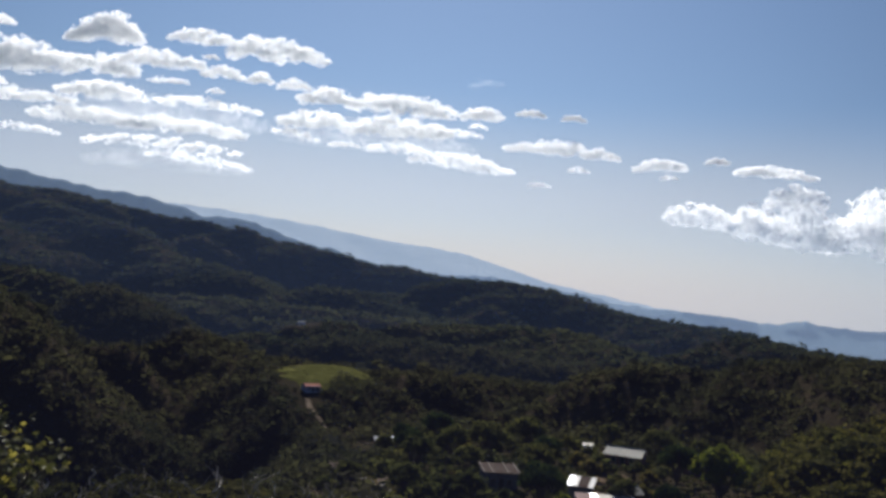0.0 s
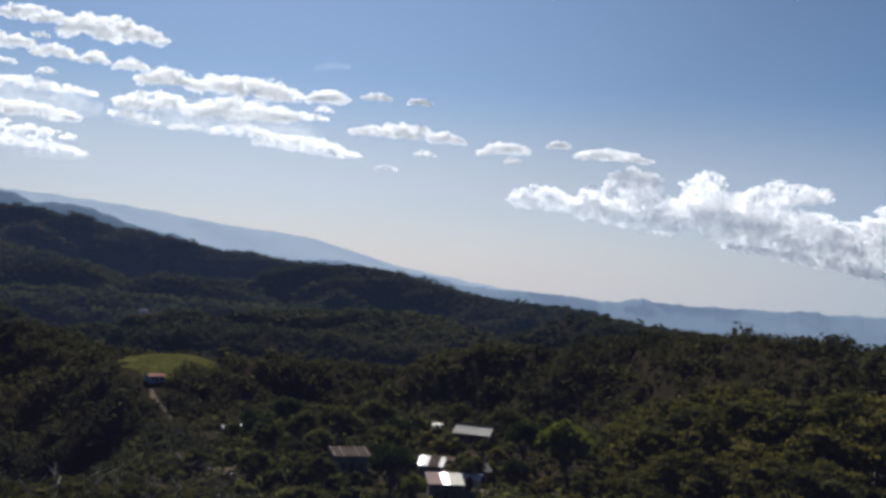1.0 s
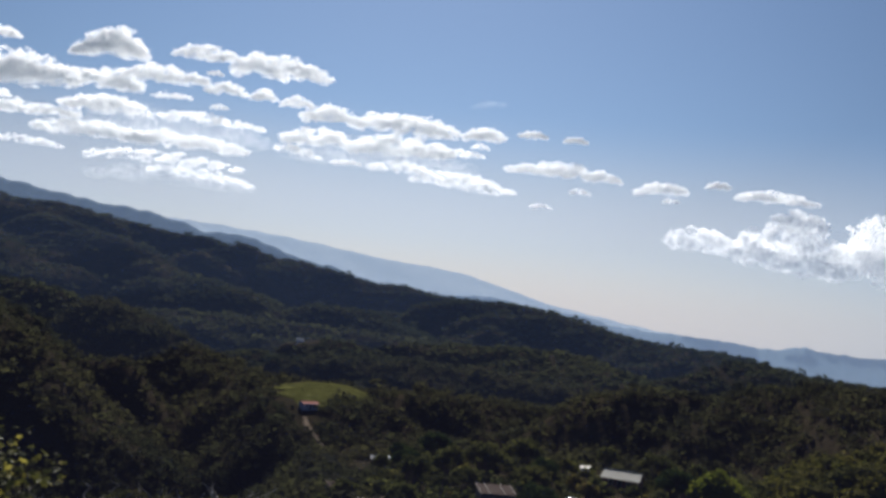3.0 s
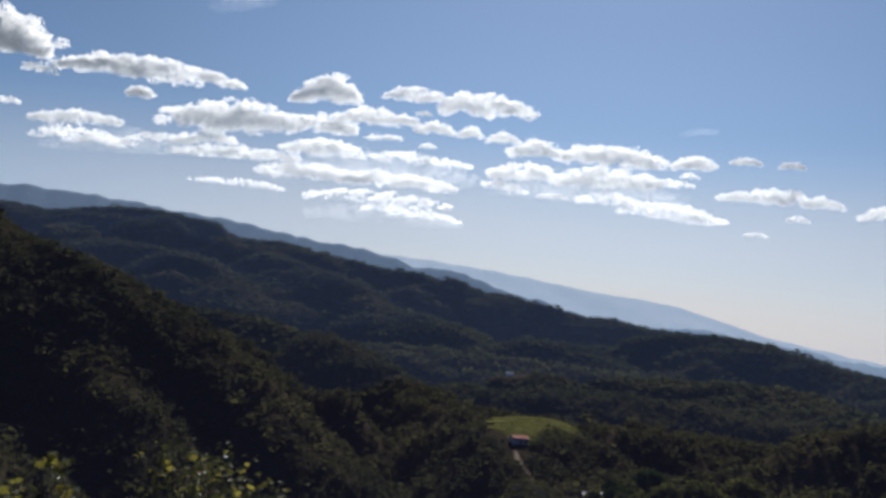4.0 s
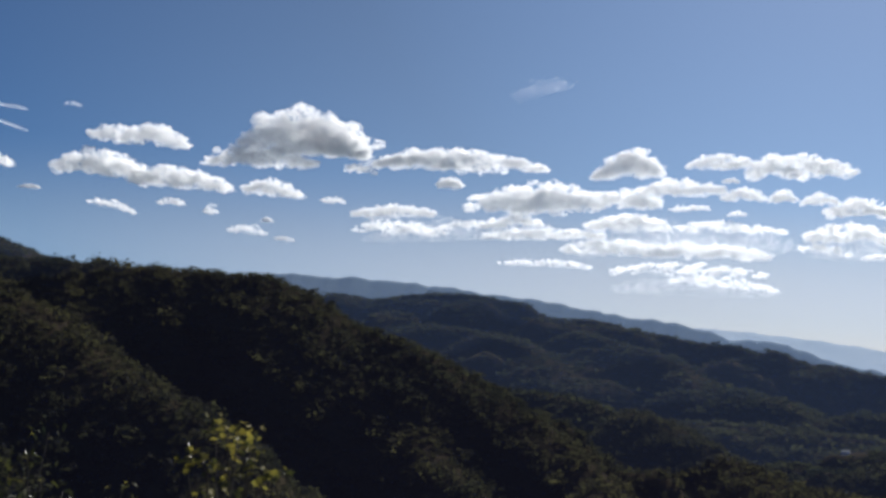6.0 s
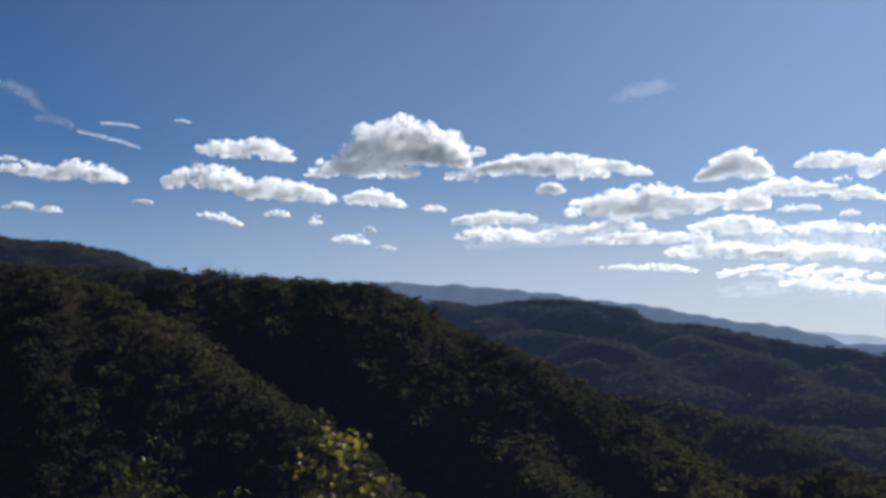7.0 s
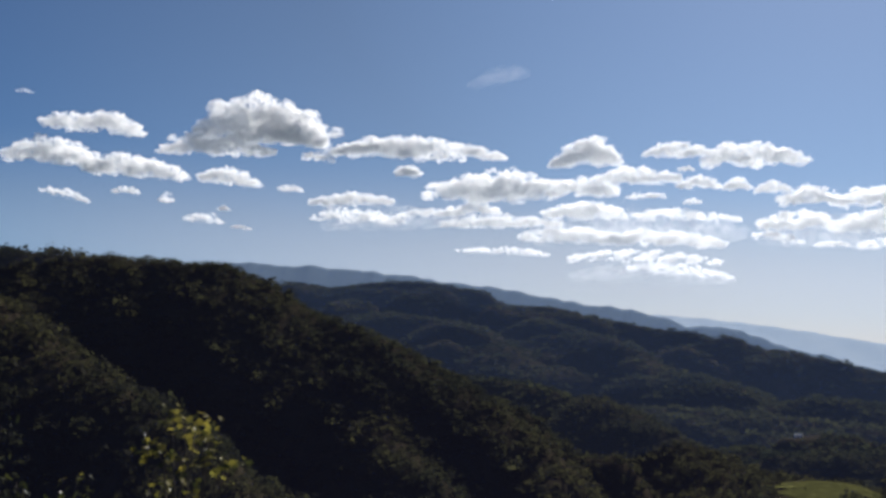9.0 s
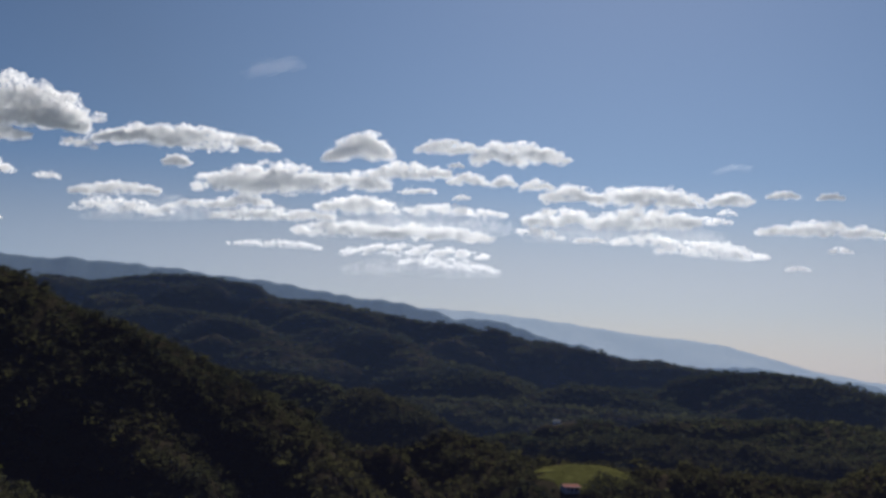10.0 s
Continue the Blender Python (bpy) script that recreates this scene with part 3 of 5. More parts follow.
cloud("bank", (-35.04, -30.14, 8.34, 8.77, 0.89, 0.4, "bank"),
      (-34.85, -29.41, 7.59, 7.62, 1.11, 0.35, "thin"),
      (-30.2, -26.7, 7.96, 8.32, 0.74, 0.5, "thin"))
cloud("bank", (-28.65, -23.21, 9.14, 9.6, 1.92, 0.6, "bank"),
      (-26.0, -20.65, 9.09, 9.55, 2.14, 0.45, "bank"),
      (-27.78, -24.06, 8.19, 8.56, 0.89, 0.5, "bank"))
cloud("bank", (-21.63, -17.45, 9.77, 9.86, 1.25, 0.4, "bank"),
      (-19.12, -13.97, 10.4, 10.74, 1.18, 0.3, "bank"),
      (-14.33, -11.94, 10.39, 10.45, 0.92, 0.5, "puffy"),
      (-11.93, -10.33, 10.33, 10.41, 0.81, 0.5, "puffy"))
cloud("bank", (-27.57, -20.49, 7.66, 7.98, 0.89, 0.5, "bank"),
      (-21.82, -17.01, 8.42, 8.57, 1.25, 0.5, "bank"),
      (-17.33, -10.73, 8.54, 8.58, 0.96, 0.4, "thin"))
cloud("bank", (-22.96, -16.56, 7.09, 7.21, 1.11, 0.5, "bank"),
      (-18.49, -11.57, 7.12, 7.18, 1.11, 0.4, "bank"))
cloud("thin", (-20.31, -11.65, 6.09, 6.22, 1.03, 0.4, "thin"),
      (-17.07, -11.11, 5.75, 5.43, 0.81, 0.4, "thin"))
cloud("thin", (-26.5, -21.14, 6.27, 6.33, 0.58, 0.5, "thin"))
cloud("thin", (-17.11, -14.8, 9.7, 9.87, 0.51, 0.4, "thin"))
cloud("thin", (-13.93, -12.9, 9.53, 9.55, 0.44, 0.5, "thin"))
cloud("thin", (-14.35, -13.38, 11.4, 11.41, 0.33, 0.5, "thin"))
cloud("thin", (-30.16, -28.7, 10.37, 10.5, 0.74, 0.5, "puffy"))
cloud("bank", (-10.22, -8.21, 10.2, 10.27, 0.74, 0.5, "puffy"),
      (-9.04, -5.74, 9.46, 9.73, 1.25, 0.5, "bank"),
      (-6.35, 0.26, 9.45, 9.36, 1.47, 0.5, "bank"),
      (0.2, 2.84, 9.45, 9.53, 0.96, 0.5, "puffy"))
cloud("bank", (-9.96, -5.95, 8.19, 8.34, 1.32, 0.55, "bank"),
      (-6.4, 0.04, 8.06, 8.25, 1.47, 0.4, "bank"),
      (-1.47, 1.65, 8.23, 8.51, 0.67, 0.5, "thin"),
      (0.77, 1.89, 8.93, 8.95, 0.48, 0.5, "thin"))
cloud("bank", (-10.33, -7.45, 7.72, 7.39, 0.74, 0.4, "thin"),
      (-7.13, -5.25, 7.29, 7.35, 0.51, 0.5, "thin"),
      (-5.09, -0.73, 7.27, 7.16, 0.99, 0.4, "thin"),
      (-2.58, 3.66, 6.74, 6.43, 1.32, 0.4, "thin"))
cloud("thin", (3.4, 5.12, 9.88, 9.87, 0.48, 0.6, "puffy"))
cloud("thin", (6.02, 7.4, 9.81, 9.76, 0.41, 0.5, "puffy"))
cloud("puffy", (2.8, 9.48, 7.92, 7.67, 0.99, 0.6, "puffy"))
cloud("thin", (6.54, 7.8, 6.93, 6.92, 0.41, 0.5, "thin"))
cloud("puffy", (10.04, 13.14, 7.14, 7.37, 0.84, 0.5, "puffy"))
cloud("thin", (11.7, 12.68, 6.83, 6.85, 0.29, 0.5, "thin"))
cloud("puffy", (13.99, 15.37, 7.72, 7.78, 0.51, 0.5, "puffy"))
cloud("puffy", (15.52, 20.04, 7.26, 7.06, 0.81, 0.4, "puffy"))
cloud("thin", (4.39, 5.66, 5.97, 5.96, 0.33, 0.5, "thin"))
cloud("heap", (15.59, 21.64, 3.84, 3.19, 1.95, 0.5, "heap"),
      (20.05, 26.57, 3.55, 2.77, 2.99, 0.4, "heap"),
      (24.41, 31.02, 3.39, 2.03, 2.99, 0.45, "heap"),
      (28.93, 34.39, 2.94, 1.83, 2.21, 0.5, "heap"),
      (12.02, 15.95, 4.42, 4.16, 1.63, 0.5, "heap"),
      (15.42, 18.28, 3.99, 4.08, 1.92, 0.5, "heap"),
      (17.16, 20.52, 5.39, 5.57, 1.63, 0.5, "heap"),
      (17.76, 21.81, 3.37, 3.08, 3.24, 0.45, "heap"),
      (21.27, 25.2, 3.95, 3.39, 3.39, 0.35, "heap"),
      (24.6, 29.42, 4.9, 5.26, 1.54, 0.3, "heap"),
      (23.02, 27.78, 2.98, 2.46, 2.76, 0.45, "heap"),
      (26.78, 31.72, 2.32, 1.42, 3.39, 0.45, "heap"))
cloud("heap", (30.67, 32.97, 3.76, 3.79, 1.63, 0.55, "heap"),
      (32.67, 35.08, 3.65, 3.86, 1.54, 0.45, "heap"),
      (30.74, 35.73, 1.95, 1.2, 3.50, 0.5, "heap"),
      (34.7, 38.7, 1.27, 0.59, 3.31, 0.4, "heap"),
      (23.85, 31.06, 2.66, 1.49, 0.89, 0.5, "bank"),
      (30.48, 36.61, 1.53, 0.75, 1.03, 0.5, "bank"))


def wisp(az0, az1, e0, e1, tall, kind="wisp"):
    """A faint brushed streak of high cloud, or a veil of thin vapour round a bank."""
    CLOUD_SEED[0] += 1
    v = puff_field(np.random.default_rng(CLOUD_SEED[0]), az0, az1, e0, e1, tall, 0.5, kind)
    label = "faint brushed wisp of high white cloud" if kind == "wisp" else "thin whitish veil between broken cloud banks"
    return vapour_thing(v, label, "wispy cloud")


wisp(-58.27, -55.98, 11.90, 11.84, 0.83)
wisp(-60.38, -57.46, 13.48, 12.32, 1.28)
wisp(-54.85, -52.77, 12.23, 12.26, 0.32)
wisp(-55.96, -52.61, 11.63, 11.15, 0.32)
wisp(-26.43, -22.62, 15.64, 16.57, 1.59)
wisp(0.61, 2.66, 11.23, 11.50, 0.70)
wisp(-51.01, -50.03, 12.87, 12.89, 0.32)
wisp(-22.95, -10.17, 7.0, 7.67, 2.36, "veil")
wisp(-20.22, -10.93, 5.04, 5.22, 1.57, "veil")
wisp(-9.99, 1.29, 7.37, 7.31, 2.36, "veil")
wisp(-34.27, -25.56, 7.12, 7.82, 1.57, "veil")



# ---- woods ----
def leaf_quads(rng, count, rad, size, squash=0.8, droop=0.0, level=0.0):
    """Loose leaf sprays spread over and through a rounded crown: kites bent along the middle."""
    d = rng.normal(size=(count, 3))
    d /= np.linalg.norm(d, axis=1)[:, None]
    p = d * (rad * rng.uniform(0.45, 1.08, size=(count, 1)))
    p *= 1 + 0.25 * waves(d + rng.uniform(0, 9, 3), 0.7, int(rng.integers(1e6)), 2)[:, None]
    p[:, 2] *= squash
    t = np.cross(d, rng.normal(size=(count, 3)))
    t /= np.linalg.norm(t, axis=1)[:, None]
    b = np.cross(d, t) + 0.5 * rng.normal(size=(count, 3))
    t[:, 2] -= droop
    t[:, 2] *= 1 - level
    b[:, 2] *= 1 - level
    s = size * rng.uniform(0.6, 1.3, size=(count, 1))
    v = np.stack([p - t * s, p + b * s * 0.6, p + t * s, p - b * s * 0.6], axis=1).reshape(-1, 3)
    k = np.arange(count)[:, None] * 4
    return v, np.concatenate([k + np.array([[0, 1, 2]]), k + np.array([[0, 2, 3]])])


def wood_crown(rng, clumps, quads, size, tall):
    """A crown of a unit tree, one high, its foot at the origin: a lumpy dome under loose sprays."""
    pieces = []
    for n in range(clumps):
        v, f = ICO[1]
        rad = rng.uniform(0.13, 0.22) if n else 0.33
        v = v * rad * (1 + 0.22 * rng.normal(size=(len(v), 1)).clip(-1.3, 1.3))
        a, up = 2.4 * n + rng.uniform(-0.5, 0.5), rng.uniform(0.15, 1.0)
        q = 0.34 * math.sqrt(1 - 0.8 * up * up) if n else 0.0
        pieces.append((v * np.array((1, 1, tall)) + np.array((q * math.cos(a), q * math.sin(a), 0.38 + (0.38 * up * tall if n else 0.0))), f))
    if quads:
        v, f = leaf_quads(rng, quads, 0.46, size, 0.98 * tall)
        pieces.append((v + np.array((0, 0, 0.42)), f))
    return stack(pieces)


CLEAR = []   # places without woods: x, y, radius


def in_clear(xy):
    out = np.zeros(len(xy), dtype=bool)
    for x, y, rad in CLEAR:
        out |= np.hypot(xy[:, 0] - x, xy[:, 1] - y) < rad
    return out


def forest(name, label, seed, r0, r1, gap, kinds, tall, material, spread=1.0, az0=-64, az1=42):
    rng = np.random.default_rng(seed)
    n = int(r1 / gap) + 1
    gx, gy = np.meshgrid(np.arange(-n, n) * gap, np.arange(-2, n) * gap)
    xy = np.c_[gx.ravel(), gy.ravel()] + rng.uniform(-0.48, 0.48, size=(gx.size, 2)) * gap
    r, az = np.hypot(*xy.T), np.degrees(np.arctan2(xy[:, 0], xy[:, 1]))
    xy = xy[(r > r0) & (r < r1) & (az > az0) & (az < az1)]
    xy = xy[~in_clear(xy)]
    z = height(xy)
    # slopes that face away behind a crest carry fewer trees
    r = np.hypot(*xy.T)
    lit = np.ones(len(xy), dtype=bool)
    for share in np.linspace(0.35, 0.97, 22):
        lit &= rough_height(xy * share) - EYE[2] < (z + 16 - EYE[2]) * share + 3
    keep = lit | (rng.uniform(size=len(xy)) < 0.06)
    xy, z = xy[keep], z[keep]
    vs, fs, total = [], [], 0
    which = rng.integers(len(kinds), size=len(xy))
    big = tall * rng.uniform(0.5, 1.2, len(xy)) * np.where(rng.uniform(size=len(xy)) < 0.08, 1.5, 1.0)
    big *= 1 + 0.32 * waves(xy, 1 / 24, seed, 2)
    wide = big * rng.uniform(0.85, 1.25, len(xy)) * spread
    turn = rng.uniform(0, 6.28, len(xy))
    for k, (v, f) in enumerate(kinds):
        sel = np.flatnonzero(which == k)
        c, s = np.cos(turn[sel])[:, None], np.sin(turn[sel])[:, None]
        x = (v[:, 0] * c - v[:, 1] * s) * wide[sel][:, None] + xy[sel, 0][:, None]
        y = (v[:, 0] * s + v[:, 1] * c) * wide[sel][:, None] + xy[sel, 1][:, None]
        h = v[:, 2] * big[sel][:, None] + z[sel][:, None] - 0.8
        vs.append(np.stack([x, y, h], axis=-1).reshape(-1, 3))
        fs.append((f[None] + (np.arange(len(sel)) * len(v))[:, None, None]).reshape(-1, 3) + total)
        total += len(sel) * len(v)
    if not total:
        return None
    ob = new(name, mesh_from(name, np.concatenate(vs), np.concatenate(fs), material, True))
    return tagged(ob, label, "woods", kind="stuff")


rng_w = np.random.default_rng(5)
TALLS = (0.9, 1.0, 1.1, 0.95, 1.2, 0.85)
KIND_CLOSE = [wood_crown(rng_w, 1, 120, 0.08, t) for t in TALLS]
KIND_NEAR = [wood_crown(rng_w, 0, 64, 0.11, t) for t in TALLS]
KIND_MID = [wood_crown(rng_w, 0, 40, 0.122, t * 0.9) for t in TALLS]
KIND_FAR = [wood_crown(rng_w, 0, 15, 0.20, t * 0.7) for t in TALLS]
# houses, yards, roads and lone trees stand in clearings: degrees, metres off, radius
for a, r, rad in ((10.9, 215, 9), (10.0, 203, 7), (4.0, 166, 8), (9.2, 152, 10), (8.6, 168, 8), (11.2, 165, 6), (12.5, 180, 6), (7.6, 225, 5), (-3.6, 172, 6), (-2.4, 160, 5),
                  (-7.0, 472, 11), (-6.2, 455, 5), (-4.7, 400, 5), (-3.6, 385, 6), (-4.2, 352, 8), (-3.2, 346, 8), (-2.2, 346, 8), (-1.4, 350, 7), (-3.4, 368, 8), (-2.6, 380, 9), (-1.8, 382, 7), (-7.67, 998, 20), (16, 188, 8), (13.6, 192, 8),
                  (6.3, 148, 7), (5.2, 205, 8), (3.0, 195, 8), (7.6, 210, 6), (26, 95, 16), (32, 92, 16), (21, 102, 14), (36, 88, 16), (28, 76, 14), (23, 78, 12), (19, 108, 10)):
    CLEAR.append((*polar(a, r)[:2], rad))
for a, r, rad in ((-8.0, 470, 7), (-7.0, 456, 7), (-4.9, 505, 12), (-4.4, 525, 12), (-7.6, 480, 10), (-7.2, 490, 13), (-6.6, 503, 14), (-6.0, 515, 14), (-5.3, 528, 13), (-4.7, 540, 10),
                  (-8.3, 490, 9), (-7.2, 508, 15), (-6.3, 500, 15), (-6.5, 527, 14), (-5.6, 520, 14), (-5.0, 533, 11), (-6.8, 482, 10), (-6.8, 450, 6), (-6.6, 438, 5), (-4.8, 380, 5), (-4.0, 368, 6), (-3.2, 362, 6), (-2.4, 362, 8), (-1.6, 364, 8)):
    CLEAR.append((*polar(a, r)[:2], rad))

forest("forest", "scrubby green trees on the slope below", 10, 125, 245, 4.3, KIND_CLOSE, 3.3, VILLAGE_LEAF, 1.3, -3, 42)
forest("forest", "dark green broadleaf woods on near slopes", 11, 245, 420, 4.2, KIND_NEAR, 5.0, FOREST, 1.2)
forest("forest", "dark woods filling the ravine below", 15, 120, 245, 4.6, KIND_NEAR, 5.0, FOREST, 1.3, -64, -3)
forest("forest", "dark green broadleaf woods covering steep hillsides", 12, 420, 780, 4.5, KIND_MID, 4.9, FOREST, 1.25)
forest("forest", "dense woods on rolling hills across the valley", 13, 780, 1350, 6.2, KIND_FAR, 5.6, FAR_FOREST, 1.6)
forest("forest", "blue-green woods on the middle ridges", 14, 1350, 2100, 9.6, KIND_FAR, 5.0, FAR_FOREST, 2.6)

forest("forest", "low thorny scrub on the slope below the viewpoint", 16, 72, 126, 3.0, KIND_CLOSE, 1.9, SCRUB_LEAF, 1.5, -64, 21)

# ---- parts, sheets on the ground and small builders ----
def part(name, shape, material, parent, label="", smooth=False):
    """One mesh as a part of a thing; shape is (verts, faces) about the parent's origin."""
    ob = new(name, mesh_from(name, shape[0], shape[1], material, smooth))
    ob.parent = parent
    if label:
        ob["label"] = label
    return ob


def thing(name, m, label, category, group=""):
    ob = new(name)
    ob.empty_display_size = 0.2
    ob.matrix_basis = m
    return tagged(ob, label, category, group)


def box(x0, x1, y0, y1, z0, z1):
    v = np.array([(x, y, z) for x in (x0, x1) for y in (y0, y1) for z in (z0, z1)], dtype=float)
    q = [(0, 1, 3, 2), (4, 6, 7, 5), (0, 4, 5, 1), (2, 3, 7, 6), (0, 2, 6, 4), (1, 5, 7, 3)]
    return v, np.array([t for a, b, c, d in q for t in ((a, b, c), (a, c, d))])


def tube(points, radii, sides=6):
    """A tapered tube along points."""
    p = np.array(points, dtype=float)
    vs, fs = [], []
    for n in range(len(p)):
        t = p[min(n + 1, len(p) - 1)] - p[max(n - 1, 0)]
        t /= np.linalg.norm(t) + 1e-9
        a = np.cross(t, (0.31, 0.9, 0.2))
        a /= np.linalg.norm(a)
        b = np.cross(t, a)
        for k in range(sides):
            g = 2 * math.pi * k / sides
            vs.append(p[n] + radii[n] * (a * math.cos(g) + b * math.sin(g)))
    for n in range(len(p) - 1):
        for k in range(sides):
            a, b = n * sides + k, n * sides + (k + 1) % sides
            fs += [(a, b, b + sides), (a, b + sides, a + sides)]
    vs.append(p[-1])
    fs += [((len(p) - 1) * sides + k, (len(p) - 1) * sides + (k + 1) % sides, len(vs) - 1) for k in range(sides)]
    return np.array(vs), np.array(fs)


def sheet(name, places, widths, material, label, category, lift=0.3, seed=1):
    """A strip that lies on the ground along places, with an uneven rim."""
    rng = np.random.default_rng(seed)
    p = np.array([q[:2] for q in places])
    n = max(8, int(np.sum(np.hypot(*np.diff(p, axis=0).T)) / 3))
    u = np.linspace(0, len(p) - 1, n)
    line = np.c_[np.interp(u, range(len(p)), p[:, 0]), np.interp(u, range(len(p)), p[:, 1])]
    w = np.interp(u, range(len(p)), widths) / 2
    t = np.gradient(line, axis=0)
    t /= np.linalg.norm(t, axis=1)[:, None]
    side = np.c_[t[:, 1], -t[:, 0]]
    cols = np.linspace(-1, 1, 9)
    rows = []
    for c in cols:
        wob = 1 + 0.16 * waves(line + c * 40, 1 / 14, seed, 3) if abs(c) == 1 else np.ones(n)
        rows.append(line + side * (w * c * wob)[:, None])
    xy = np.concatenate(rows)
    edge = np.repeat(np.abs(cols) == 1, n)
    z = height(xy) + np.where(edge, -0.05, lift)
    f = [(a * n + i, a * n + i + 1, (a + 1) * n + i + 1, (a + 1) * n + i) for a in range(8) for i in range(n - 1)]
    return tagged(new(name, mesh_from(name, np.c_[xy, z], np.array(f)[:, ::-1], material, True)), label, category, kind="structure")


def soil_material(name, a, b, c):
    m = Mat(name)
    n1, n2 = m.noise(0.25, 5.0, 0.6), m.noise(2.5, 5.0, 0.6)
    color = m.mix(1.0, m.ramp(n1, [(0.3, a), (0.55, b), (0.75, c)]), m.ramp(n2, [(0.25, (0.6, 0.6, 0.6)), (0.75, (1.3, 1.3, 1.3))]), "MULTIPLY")
    return m.principled(color, 0.95, normal=m.bump(n2, 0.7, 0.3), spec=0.0)


PASTURE = soil_material("pasture_grass", (0.036, 0.038, 0.011), (0.066, 0.066, 0.020), (0.110, 0.100, 0.038))
DIRT = soil_material("pale_dirt", (0.09, 0.07, 0.05), (0.16, 0.125, 0.09), (0.25, 0.20, 0.15))
YARD = soil_material("yard_soil", (0.06, 0.045, 0.03), (0.11, 0.08, 0.055), (0.17, 0.125, 0.09))


def wall_material(name, base, stain):
    m = Mat(name)
    n1, n2 = m.noise(0.9, 5.0, 0.6), m.noise(12.0, 4.0)
    color = m.mix(m.ramp(n1, [(0.45, (0, 0, 0)), (0.7, (1, 1, 1))]), base, stain)
    return m.principled(color, 0.9, normal=m.bump(n2, 0.4, 0.02), spec=0.2)


def metal_material(name, base, rust, amount, rough, metal, spec=0.25):
    m = Mat(name)
    n1, n2 = m.noise(0.8, 6.0, 0.65), m.noise(5.0, 4.0)
    color = m.mix(m.ramp(n1, [(0.7 - amount, (0, 0, 0)), (0.85 - amount * 0.7, (1, 1, 1))]), base, rust)
    return m.principled(color, rough, metal, m.bump(n2, 0.2, 0.01), spec=spec)


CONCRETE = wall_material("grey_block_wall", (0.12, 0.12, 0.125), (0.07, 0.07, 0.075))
BROWN_WALL = wall_material("brown_plank_wall", (0.13, 0.07, 0.05), (0.07, 0.045, 0.035))
WHITE_WALL = wall_material("white_plaster_wall", (0.60, 0.62, 0.66), (0.38, 0.39, 0.42))
# white plaster made darker and bluer: its shade is put into the colour
SHADED_WALL = wall_material("shaded_plaster_wall", (0.30, 0.32, 0.38), (0.20, 0.21, 0.25))
BUFF_WALL = wall_material("buff_block_wall", (0.30, 0.27, 0.20), (0.19, 0.17, 0.13))
ZINC = metal_material("zinc_sheet", (0.34, 0.34, 0.33), (0.22, 0.18, 0.15), 0.2, 0.6, 0.15)
BRIGHT_ZINC = metal_material("new_zinc_sheet", (0.62, 0.62, 0.62), (0.40, 0.37, 0.33), 0.1, 0.42, 0.6)
RUSTY = metal_material("rusty_zinc_sheet", (0.070, 0.055, 0.046), (0.055, 0.034, 0.027), 0.35, 1.0, 0.0, 0.03)
RED_SHEET = metal_material("red_painted_sheet", (0.11, 0.03, 0.025), (0.08, 0.035, 0.03), 0.2, 0.75, 0.0)
RED_ROOF = metal_material("red_roof_paint", (0.42, 0.14, 0.10), (0.30, 0.13, 0.10), 0.2, 0.9, 0.0)
BEIGE_SHEET = metal_material("beige_sheet", (0.34, 0.31, 0.25), (0.22, 0.18, 0.14), 0.15, 0.65, 0.0)
BLUE_SHEET = metal_material("blue_sheet", (0.30, 0.36, 0.46), (0.2, 0.2, 0.22), 0.1, 0.5, 0.1)
TIMBER = wall_material("weathered_timber", (0.30, 0.27, 0.23), (0.20, 0.17, 0.14))
DARK_OPENING = wall_material("shutter_wood", (0.045, 0.035, 0.03), (0.03, 0.025, 0.02))
TANK = wall_material("black_tank_plastic", (0.012, 0.012, 0.014), (0.02, 0.02, 0.022))
BARK = wall_material("bark", (0.10, 0.08, 0.06), (0.055, 0.045, 0.035))
PALE_BARK = wall_material("dead_pale_bark", (0.36, 0.32, 0.27), (0.22, 0.19, 0.16))
STONE = wall_material("rubble_stone", (0.24, 0.21, 0.18), (0.13, 0.12, 0.10))
GLASS_M = Mat("window_glass").principled((0.03, 0.035, 0.04), 0.08, spec=0.6)


def corrugated(x0, x1, y0, z0, y1, z1, wave=0.22, deep=0.025):
    """A ribbed sheet with thickness from its low edge (y0, z0) to its high edge (y1, z1)."""
    n = max(4, int((x1 - x0) / wave * 2))
    xs = np.linspace(x0, x1, n + 1)
    up = np.where(np.arange(n + 1) % 2, deep, -deep)
    vs = []
    for dz in (0.0, -0.03):
        for y, z in ((y0, z0), (y1, z1)):
            vs.append(np.c_[xs, np.full(n + 1, y), z + up + dz])
    m = n + 1
    f = []
    for i in range(n):
        f += [(i, i + 1, m + i + 1), (i, m + i + 1, m + i), (2 * m + i, 3 * m + i + 1, 2 * m + i + 1), (2 * m + i, 3 * m + i, 3 * m + i + 1),
              (i, 2 * m + i + 1, i + 1), (i, 2 * m + i, 2 * m + i + 1), (m + i, m + i + 1, 3 * m + i + 1), (m + i, 3 * m + i + 1, 3 * m + i)]
    return np.concatenate(vs), np.array(f)


def stand(az, r, turn=0.0, sink=0.0):
    """A pose on the ground there whose front, -y, looks at the camera, turned by some degrees."""
    p = polar(az, r)
    return pose(p[0], p[1], ground_at(p[0], p[1]) - sink, 0, 0, -az + turn)


